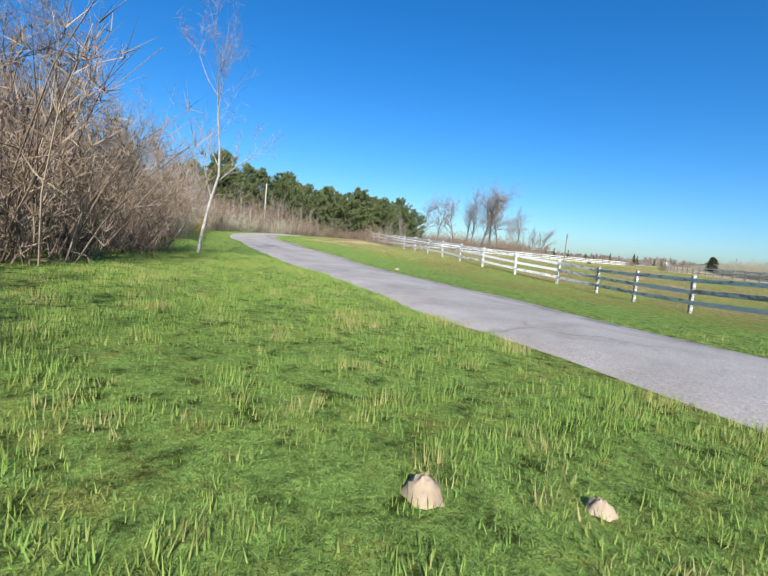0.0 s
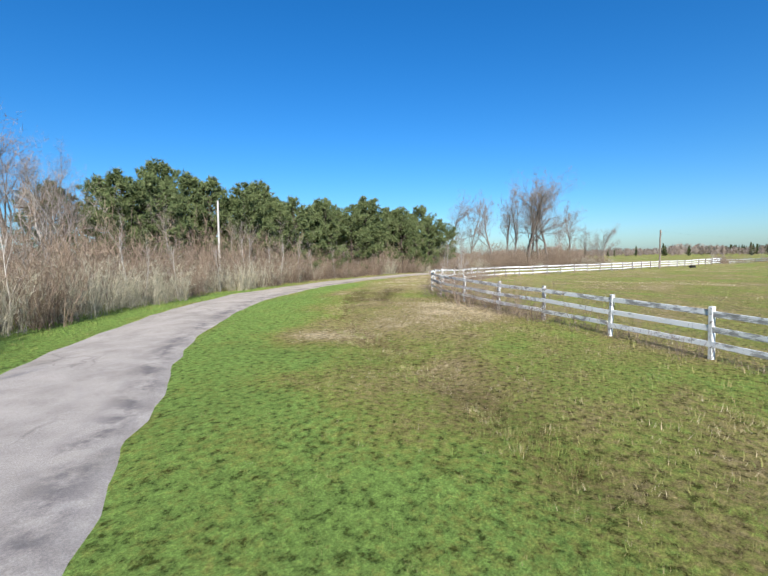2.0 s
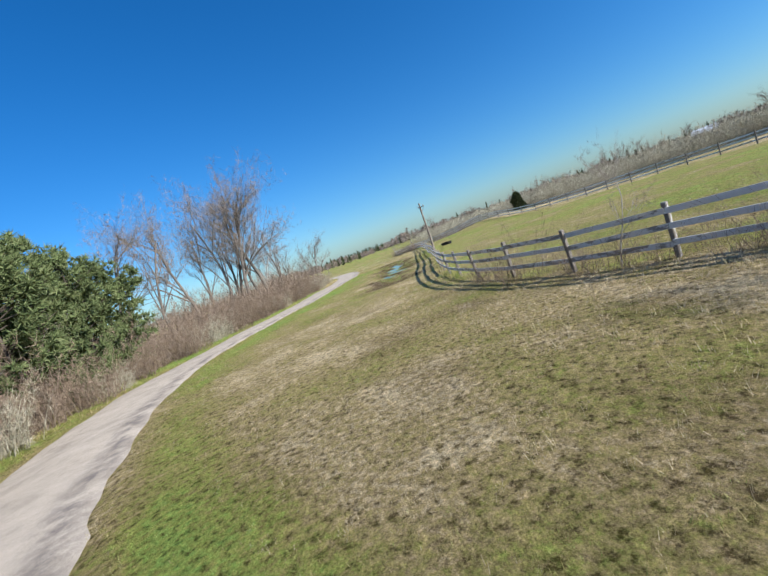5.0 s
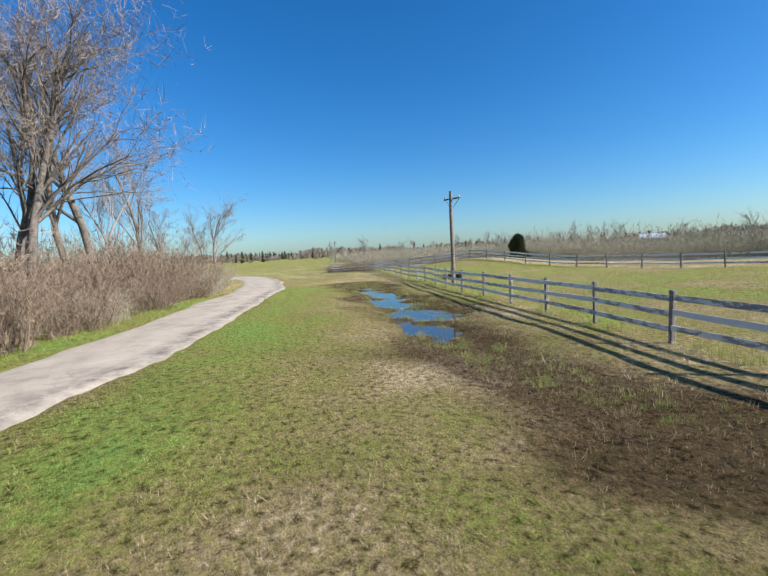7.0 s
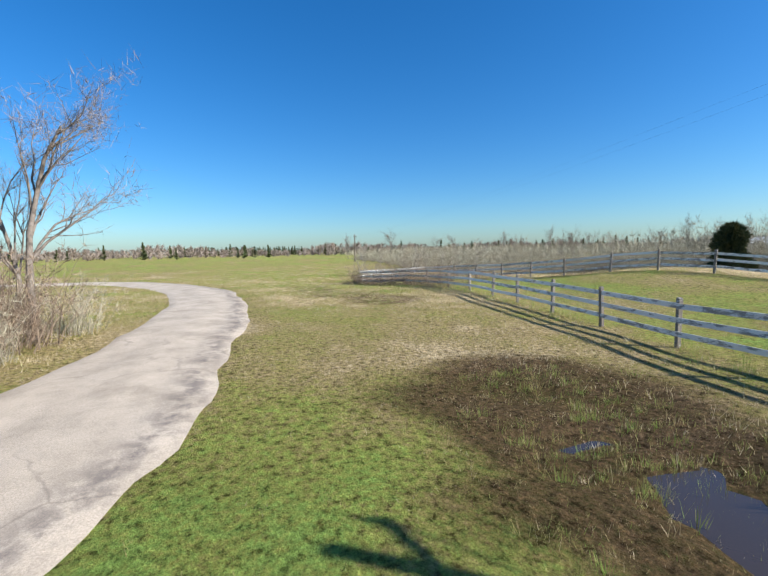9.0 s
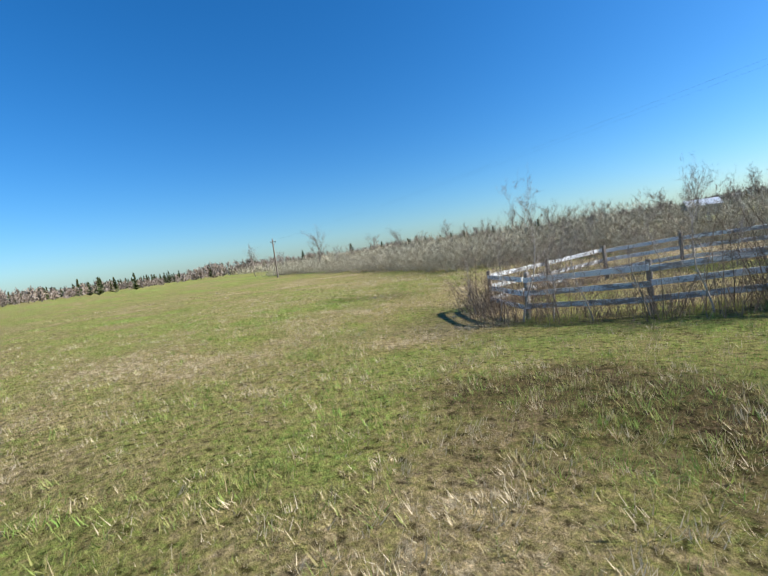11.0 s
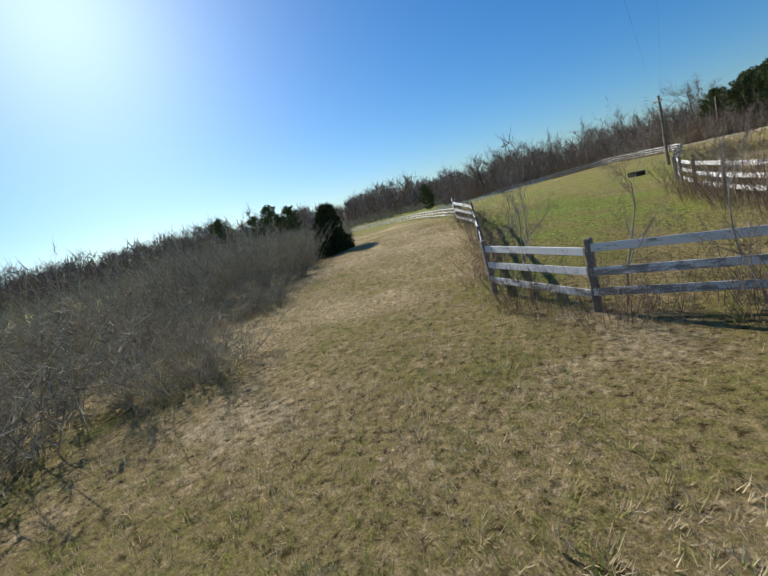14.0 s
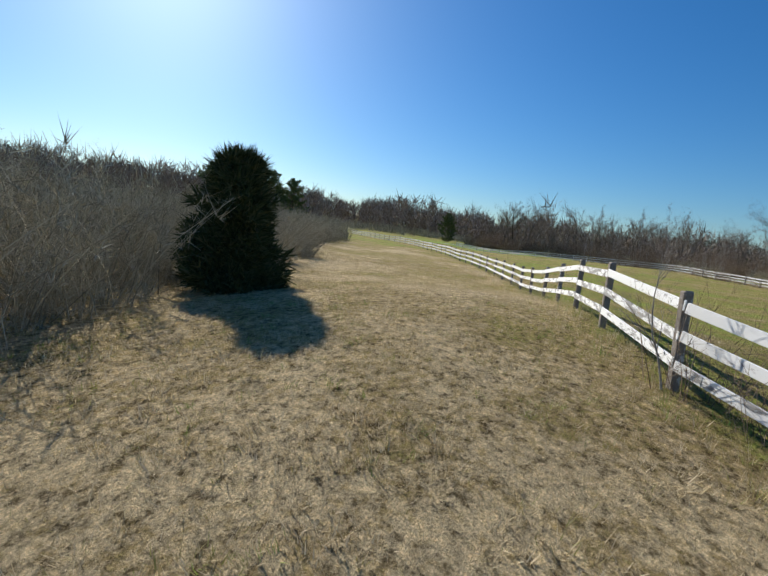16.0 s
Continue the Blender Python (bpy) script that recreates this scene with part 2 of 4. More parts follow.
def cover(x, y):
    """Dryness of the turf (0 lush, 1 straw) and bare mud (0 to 1) at plan positions."""
    x, y = np.ravel(x), np.ravel(y)
    rd, rs, ra = near_line(x, y, ROAD)
    fd, fs, fa = near_line(x, y, FENCE[::4])
    vd, vs, va = near_line(x, y, VERGE)
    # along the verge: lush by the lane, straw towards the bend, wet green at the far corner, dry along the far side
    along = np.interp(va, [0, 30, 48, 60, 72, 84, 100, 118, 144, 161, 175, 185, 195, 205, 217, 255], [0.16, 0.20, 0.24, 0.27, 0.40, 0.70, 0.70, 0.58, 0.64, 0.63, 0.60, 0.54, 0.84, 0.86, 0.82, 0.80])
    dry = along + 0.16 * smooth(rd, 4.0, 8.0) * (along < 0.6) * smooth(va, 5, 25)
    dry = dry - 0.40 * np.exp(-(((rd - 3.4) / np.interp(x, [-30, -16, 15, 30], [2.0, 1.1, 1.1, 2.0])) ** 2)) * (1 - smooth(x, 58, 68))
    dry = dry - 0.27 * np.exp(-((x - 110) ** 2 + (y - 48) ** 2) / 450)
    dry = dry + 0.06 * smooth(x, 61, 68) * (1 - smooth(x, 97, 101)) * smooth(48 - y, 0, 3)
    for cx, cy, r, amount in ((-18.4, 54.2, 2.6, 0.26), (-15.6, 54.8, 1.8, 0.22), (-23.7, 55.0, 1.1, 0.5), (-27.5, 52.0, 0.8, 0.3), (-33, 47, 0.7, 0.25), (-14.6, 63.8, 0.6, 0.45), (-13.2, 64.8, 0.5, 0.4), (-11.6, 65.9, 0.5, 0.35)):
        dry = dry + amount * np.exp(-((x - cx) ** 2 + (y - cy) ** 2) / (2 * r * r))
    inside = fs < 0
    dry = np.where(inside, 0.44 + 0.1 * hashed(x, y, 25, 9), dry)
    outer = np.clip((vd - 18) / 25, 0, 1)
    dry = dry * (1 - outer) + np.where(inside, dry, 0.42) * outer
    dry = dry + 0.42 * (hashed(x, y, 3.1, 3) - 0.5) + 0.30 * (hashed(x, y, 0.9, 4) - 0.5)
    mud = np.zeros(len(x))
    for line, width, amount in ((DITCH, 0.45, 0.5), (POOL, 2.35, 0.85), (np.array([(PUDDLE[0] - 1, PUDDLE[1] - 0.9), (PUDDLE[0] + 1, PUDDLE[1] + 0.9)]), 0.8, 0.5), (SWALE, 1.7, 0.75)):
        d, _, _ = near_line(x, y, line)
        mud = np.maximum(mud, amount * smooth(width * (0.55 + 0.9 * hashed(x, y, 1.6, 8)) - d, -0.5, 0.7))
    for rut in (np.array([(-11.6, 64.6), (-14.0, 62.6), (-16.4, 60.6)]), np.array([(-10.2, 63.0), (-13.2, 61.1), (-15.6, 59.3)])):
        d, _, _ = near_line(x, y, rut)
        mud = np.maximum(mud, 0.6 * smooth(0.55 * (0.3 + 1.2 * hashed(x, y, 1.1, 12)) - d, -0.35, 0.25))
    spots = smooth(hashed(x, y, 1.7, 11), 0.74, 0.86) * 0.2
    brown = smooth(va, 48, 70) * (1 - smooth(va, 120, 135)) * smooth(rd, 5, 9) * smooth(12 - fd, 0, 6) * (~inside)
    return np.clip(dry, 0, 1), np.clip(np.maximum(mud, spots * (0.4 + brown)), 0, 1)


# ---- ground materials ----
def turf_colours(nt, fac):
    return ramp(nt, fac, [(0.0, (0.245, 0.355, 0.078)), (0.28, (0.290, 0.315, 0.072)), (0.52, (0.310, 0.262, 0.088)), (0.8, (0.410, 0.305, 0.150)), (1.0, (0.620, 0.490, 0.290))])


def ground_material():
    m, nt, b = material("turf", 1.0, 0.05)
    fine, mid = noise_of(nt, 7.0, 8, 0.75), noise_of(nt, 0.9, 5, 0.6)
    f = maths(nt, "ADD", attribute(nt, "dry"), maths(nt, "MULTIPLY", maths(nt, "SUBTRACT", fine, 0.5), 1.7))
    f = maths(nt, "ADD", f, maths(nt, "MULTIPLY", maths(nt, "SUBTRACT", mid, 0.5), 0.7), True)
    col = turf_colours(nt, f)
    soil = ramp(nt, noise_of(nt, 14.0, 6), [(0.3, (0.028, 0.018, 0.012)), (0.5, (0.075, 0.043, 0.024)), (0.72, (0.16, 0.092, 0.046))])
    col = mixed(nt, attribute(nt, "mud"), col, soil)
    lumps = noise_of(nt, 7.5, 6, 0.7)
    # bare soil and shade between the lumps painted dark, lump tops painted lighter
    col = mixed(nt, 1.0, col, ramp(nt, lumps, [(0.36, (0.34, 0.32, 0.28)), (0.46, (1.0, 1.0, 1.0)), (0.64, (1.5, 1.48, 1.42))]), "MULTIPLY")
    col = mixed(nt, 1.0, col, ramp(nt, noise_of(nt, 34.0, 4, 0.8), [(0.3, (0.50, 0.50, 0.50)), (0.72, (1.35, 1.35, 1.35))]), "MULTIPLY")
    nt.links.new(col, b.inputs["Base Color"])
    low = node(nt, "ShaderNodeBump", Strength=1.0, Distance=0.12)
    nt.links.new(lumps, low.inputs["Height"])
    high = node(nt, "ShaderNodeBump", Strength=1.0, Distance=0.07)
    nt.links.new(noise_of(nt, 16.0, 6, 0.75), high.inputs["Height"])
    nt.links.new(low.outputs[0], high.inputs["Normal"])
    nt.links.new(high.outputs[0], b.inputs["Normal"])
    return m


def grass_material():
    m, nt, b = material("grass_blades", 0.75, 0.25)
    f = maths(nt, "ADD", attribute(nt, "dry"), maths(nt, "MULTIPLY", maths(nt, "SUBTRACT", island(nt), 0.5), 0.5), True)
    col = ramp(nt, f, [(0.0, (0.225, 0.340, 0.062)), (0.28, (0.325, 0.370, 0.090)), (0.5, (0.395, 0.345, 0.120)), (0.75, (0.500, 0.385, 0.195)), (1.0, (0.730, 0.600, 0.385))])
    nt.links.new(col, b.inputs["Base Color"])
    tr = nt.nodes.new("ShaderNodeBsdfTranslucent")
    nt.links.new(col, tr.inputs[0])
    mix = nt.nodes.new("ShaderNodeMixShader")
    mix.inputs[0].default_value = 0.3
    out = nt.nodes["Material Output"]
    nt.links.new(b.outputs[0], mix.inputs[1])
    nt.links.new(tr.outputs[0], mix.inputs[2])
    nt.links.new(mix.outputs[0], out.inputs[0])
    return m


def lane_material():
    m, nt, b = material("gravel_lane", 0.95, 0.15)
    where = nt.nodes.new("ShaderNodeNewGeometry").outputs["Position"]
    across = attribute(nt, "across")
    grit = noise_of(nt, 45.0, 5, 0.8, where)
    patch = noise_of(nt, 0.9, 6, 0.65, where)
    col = ramp(nt, patch, [(0.30, (0.360, 0.325, 0.285)), (0.5, (0.480, 0.435, 0.385)), (0.7, (0.560, 0.510, 0.455))])
    col = mixed(nt, 1.0, col, ramp(nt, grit, [(0.25, (0.55, 0.55, 0.55)), (0.7, (1.2, 1.2, 1.2))]), "MULTIPLY")
    # darker asphalt showing through along the right-hand edge and in cracks
    v = node(nt, "ShaderNodeTexVoronoi", Scale=0.55)
    v.feature = "DISTANCE_TO_EDGE"
    warp = nt.nodes.new("ShaderNodeVectorMath")
    warp.operation = "ADD"
    n = node(nt, "ShaderNodeTexNoise", Scale=1.3, Detail=4.0)
    nt.links.new(where, n.inputs["Vector"])
    nt.links.new(where, warp.inputs[0])
    nt.links.new(n.outputs["Color"], warp.inputs[1])
    nt.links.new(warp.outputs[0], v.inputs["Vector"])
    crack = ramp(nt, v.outputs["Distance"], [(0.0, (1, 1, 1)), (0.025, (0, 0, 0))])
    crack = maths(nt, "MULTIPLY", crack, ramp(nt, noise_of(nt, 0.35, 2, 0.5, where), [(0.52, (0, 0, 0)), (0.62, (1, 1, 1))]))
    col = mixed(nt, maths(nt, "MULTIPLY", crack, 0.35), col, (0.06, 0.055, 0.055))
    worn = maths(nt, "MULTIPLY", ramp(nt, across, [(0.72, (0, 0, 0)), (0.86, (1, 1, 1)), (0.97, (0.3, 0.3, 0.3))]), ramp(nt, noise_of(nt, 1.6, 6, 0.7, where), [(0.42, (0, 0, 0)), (0.58, (1, 1, 1))]))
    col = mixed(nt, maths(nt, "MULTIPLY", worn, 0.75), col, (0.12, 0.11, 0.115))
    # the older asphalt at the start is greyer than the loose gravel further on
    pos = nt.nodes.new("ShaderNodeSeparateXYZ")
    nt.links.new(where, pos.inputs[0])
    on = maths(nt, "DIVIDE", maths(nt, "ADD", pos.outputs[0], 40.0), 26.0, True)
    col = mixed(nt, 1.0, col, ramp(nt, on, [(0.0, (0.86, 0.84, 0.84)), (1.0, (1.10, 1.00, 0.86))]), "MULTIPLY")
    nt.links.new(col, b.inputs["Base Color"])
    bumped(nt, b, grit, 0.6, 0.015)
    return m


def water_material():
    m, nt, b = material("puddle_water", 0.03, 0.5)
    b.inputs["Base Color"].default_value = (0.045, 0.032, 0.022, 1)
    bumped(nt, b, noise_of(nt, 5.0, 3), 0.06, 0.02)
    return m


def film_material():
    """A film of water over trodden mud, broken by stalks."""
    m, nt, b = material("wet_mud_film", 0.40, 0.14)
    nt.links.new(ramp(nt, noise_of(nt, 18.0, 4), [(0.35, (0.05, 0.036, 0.024)), (0.65, (0.17, 0.125, 0.08))]), b.inputs["Base Color"])
    bumped(nt, b, noise_of(nt, 40.0, 4, 0.7), 0.5, 0.01)
    return m


def paint_material(name, bare, white, amount):
    """Weathered white paint over grey wood."""
    m, nt, b = material(name, 0.8, 0.25)
    tc = nt.nodes.new("ShaderNodeTexCoord")
    info = nt.nodes.new("ShaderNodeObjectInfo")
    mp = nt.nodes.new("ShaderNodeMapping")
    mp.inputs["Scale"].default_value = (8.0, 9.0, 9.0)
    nt.links.new(tc.outputs["Object"], mp.inputs["Vector"])
    add = nt.nodes.new("ShaderNodeVectorMath")
    add.operation = "ADD"
    sc = nt.nodes.new("ShaderNodeVectorMath")
    sc.operation = "SCALE"
    sc.inputs["Scale"].default_value = 37.0
    cb = nt.nodes.new("ShaderNodeCombineXYZ")
    nt.links.new(info.outputs["Random"], cb.inputs[0])
    nt.links.new(cb.outputs[0], sc.inputs[0])
    nt.links.new(mp.outputs[0], add.inputs[0])
    nt.links.new(sc.outputs[0], add.inputs[1])
    peel = noise_of(nt, 1.0, 7, 0.72, add.outputs[0])
    shift = maths(nt, "MULTIPLY", maths(nt, "SUBTRACT", info.outputs["Random"], 0.5), 0.16)
    mask = ramp(nt, maths(nt, "ADD", peel, shift), [(amount - 0.04, (0, 0, 0)), (amount + 0.03, (1, 1, 1))])
    wood = ramp(nt, noise_of(nt, 3.0, 5, 0.7, add.outputs[0]), [(0.3, tuple(0.55 * c for c in bare)), (0.7, bare)])
    nt.links.new(mixed(nt, mask, wood, white), b.inputs["Base Color"])
    bumped(nt, b, peel, 0.4, 0.006)
    return m


def plain_material(name, dark, light, scale, rough=0.85, spec=0.2):
    m, nt, b = material(name, rough, spec)
    nt.links.new(ramp(nt, noise_of(nt, scale, 5), [(0.3, dark), (0.7, light)]), b.inputs["Base Color"])
    bumped(nt, b, noise_of(nt, scale * 4, 3), 0.3, 0.01)
    return m


def twig_material(name, tones):
    m, nt, b = material(name, 0.95, 0.08)
    nt.links.new(ramp(nt, island(nt), [(k / max(1, len(tones) - 1), c) for k, c in enumerate(tones)]), b.inputs["Base Color"])
    return m


TURF, GRASS, LANE, WATER, FILM = ground_material(), grass_material(), lane_material(), water_material(), film_material()
BOARD = paint_material("peeling_white_board", (0.42, 0.40, 0.37), (0.80, 0.79, 0.76), 0.44)
POST_WHITE = paint_material("weathered_white_post", (0.32, 0.29, 0.25), (0.72, 0.71, 0.68), 0.47)
POST_GREY = paint_material("grey_wood_post", (0.30, 0.255, 0.21), (0.50, 0.48, 0.45), 0.63)
BARK = bark_material("grey_bark", (0.10, 0.085, 0.07), (0.27, 0.235, 0.20))
BARK_PALE = bark_material("pale_bark", (0.26, 0.235, 0.20), (0.52, 0.48, 0.43))
BARK_DARK = bark_material("dark_bark", (0.05, 0.04, 0.032), (0.15, 0.12, 0.095))
TWIGS = twig_material("bare_twigs", [(0.13, 0.10, 0.08), (0.26, 0.20, 0.155), (0.36, 0.30, 0.25)])
BRUSH = twig_material("brush_twigs", [(0.11, 0.078, 0.055), (0.25, 0.18, 0.125), (0.40, 0.31, 0.22)])
BRUSH_OLIVE = twig_material("olive_brush_twigs", [(0.19, 0.165, 0.11), (0.38, 0.335, 0.23), (0.56, 0.50, 0.37)])
NEEDLES = twig_material("pine_needles", [(0.055, 0.075, 0.028), (0.130, 0.160, 0.060), (0.220, 0.240, 0.105)])
CEDAR = twig_material("cedar_needles", [(0.030, 0.042, 0.016), (0.065, 0.080, 0.032), (0.125, 0.120, 0.058)])
POLE_WOOD = plain_material("pole_wood", (0.13, 0.10, 0.075), (0.30, 0.25, 0.20), 5.0)
POLE_GREY = plain_material("weathered_pole", (0.36, 0.33, 0.29), (0.58, 0.54, 0.48), 5.0)

# ---- ground ----
def line_of(lo, hi, step, reach, grow=1.16):
    core = list(np.arange(lo, hi, step))
    out, d = [], step
    a = b = 0.0
    left, right = [], []
    while a < reach:
        d *= grow
        a += d
        left.append(lo - a)
        right.append(hi + a)
    return np.array(left[::-1] + core + right)


gx, gy = line_of(-66, 124, 0.6, 2600), line_of(-6, 112, 0.6, 2600)
GX, GY = np.meshgrid(gx, gy)
GZ = ground_z(GX, GY)
rd, _, _ = near_line(GX, GY, ROAD)
GZ = GZ.ravel() - 0.05 * smooth(2.1 - rd, -0.1, 0.3)
nx, ny = len(gx), len(gy)
ii = (np.arange(ny - 1)[:, None] * nx + np.arange(nx - 1)[None]).ravel()
dry, mud = cover(GX, GY)
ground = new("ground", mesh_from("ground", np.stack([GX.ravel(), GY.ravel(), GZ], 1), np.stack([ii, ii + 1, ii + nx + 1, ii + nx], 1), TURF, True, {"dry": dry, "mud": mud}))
_, side_of, _ = near_line(GX, GY, FENCE[::4])
verge_d, _, _ = near_line(GX, GY, VERGE)
GRID = {"z": GZ, "rd": rd, "inside": side_of, "verge": verge_d, "dry": dry, "mud": mud}
GRID = {key: np.asarray(v).reshape(ny, nx) for key, v in GRID.items()}
CORE_X, CORE_Y = int(np.argmin(np.abs(gx + 66))), int(np.argmin(np.abs(gy + 6)))


def field(key, x, y):
    """A quantity known on the ground's grid, at plan positions."""
    u = np.clip((x + 66) / 0.6 + CORE_X, CORE_X - 0.0, CORE_X + 315.9)
    v = np.clip((y + 6) / 0.6 + CORE_Y, CORE_Y - 0.0, CORE_Y + 195.9)
    i, j = u.astype(int), v.astype(int)
    fu, fv, F = u - i, v - j, GRID[key]
    return (F[j, i] * (1 - fu) + F[j, i + 1] * fu) * (1 - fv) + (F[j + 1, i] * (1 - fu) + F[j + 1, i + 1] * fu) * fv


tagged(ground, "rough spring turf, green and straw-coloured, with mud and wet hollows", "ground", kind="structure")


def lane():
    """The gravelled lane: a low crowned strip with ragged edges."""
    way = np.gradient(ROAD[:, :2], axis=0)
    way /= np.linalg.norm(way, axis=1)[:, None]
    left = np.stack([-way[:, 1], way[:, 0]], 1)
    fine = np.linspace(0, 1, 15)
    n = len(ROAD)
    half = np.interp(np.arange(n), [0, 12, 22, 42], [1.4, 1.5, 2.0, 2.15])
    wid_l = half + 0.45 * (hashed(np.arange(n), np.zeros(n), 2.3, 21) - 0.5) + 0.25 * (hashed(np.arange(n), np.zeros(n), 0.9, 22) - 0.5)
    wid_r = half + np.interp(np.arange(n), [12, 18, 31, 36, 44, 52], [0, 0.4, 0.4, 0, -0.25, 0]) + 0.45 * (hashed(np.arange(n), np.zeros(n), 2.6, 23) - 0.5) + 0.25 * (hashed(np.arange(n), np.zeros(n), 0.8, 24) - 0.5)
    off = wid_l[:, None] * (1 - fine) - wid_r[:, None] * fine
    x = ROAD[:, 0, None] + off * left[:, 0, None]
    y = ROAD[:, 1, None] + off * left[:, 1, None]
    crown = np.interp(fine, [0, 0.05, 0.25, 0.5, 0.75, 0.95, 1], [-0.06, 0.012, 0.05, 0.07, 0.05, 0.012, -0.06])
    rut = -0.018 * (np.exp(-(((fine - 0.28) / 0.06) ** 2)) + np.exp(-(((fine - 0.72) / 0.06) ** 2)))
    z = ground_z(x, y) + crown + rut
    k = len(fine)
    i = (np.arange(n - 1)[:, None] * k + np.arange(k - 1)[None]).ravel()
    ob = new("road", mesh_from("road", np.stack([x, y, z], -1).reshape(-1, 3), np.stack([i, i + k, i + k + 1, i + 1], 1), LANE, True, {"across": np.tile(fine, n)}))
    tagged(ob, "pale grey gravel lane with worn asphalt edges and cracks", "road", kind="structure")


def sheet(line, level, half, label):
    """Standing water, a level sheet that the ground rises through."""
    way = np.gradient(line[:, :2], axis=0)
    way /= np.linalg.norm(way, axis=1)[:, None]
    left = np.stack([-way[:, 1], way[:, 0]], 1)
    o = np.linspace(-half, half, 15)
    v = np.stack([line[:, 0, None] + o * left[:, 0, None], line[:, 1, None] + o * left[:, 1, None], np.zeros((len(line), 15)) + level], -1).reshape(-1, 3)
    i = (np.arange(len(line) - 1)[:, None] * 15 + np.arange(14)[None]).ravel()
    ob = new("water", mesh_from("water", v, np.stack([i, i + 15, i + 16, i + 1], 1), WATER, True))
    tagged(ob, label, "puddle", kind="structure")


lane()
sheet(POOL, WATER_Z, 3.4, "shallow muddy rainwater standing in the ditch")
def wet_film():
    """Rain lying in the trodden grass of the far corner: many small level patches."""
    r = np.random.default_rng(61)
    v, f = [], []
    ring = np.arange(12) / 12 * 2 * np.pi
    for cx, cy, length, width, n in ((PUDDLE[0], PUDDLE[1], 0.50, 0.26, 420), (PUDDLE[0] + 0.2, PUDDLE[1] + 0.9, 0.35, 0.25, 26), (PUDDLE[0] - 0.2, PUDDLE[1] - 1.4, 0.35, 0.2, 24), (PUDDLE[0] - 2.2, PUDDLE[1] + 0.1, 0.4, 0.25, 16)):
        for _ in range(n):
            a, b = r.normal(0, length), r.normal(0, width)
            x, y = cx + 0.75 * a - 0.66 * b, cy + 0.66 * a + 0.75 * b
            size = r.uniform(0.008, 0.030) * (1.2 if abs(a) < length else 0.7)
            rad = size * (0.65 + 0.7 * r.uniform(0, 1, 12))
            z = float(field("z", np.array([x]), np.array([y]))[0]) + r.uniform(0.006, 0.012)
            f.append(np.arange(12) + len(v) * 12)
            v.append(np.stack([x + rad * np.cos(ring), y + 0.8 * rad * np.sin(ring), np.full(12, z)], 1))
    ob = new("water", mesh_from("water", np.concatenate(v), np.array(f), FILM))
    tagged(ob, "thin film of rainwater among the meadow grass", "puddle", kind="structure")


wet_film()


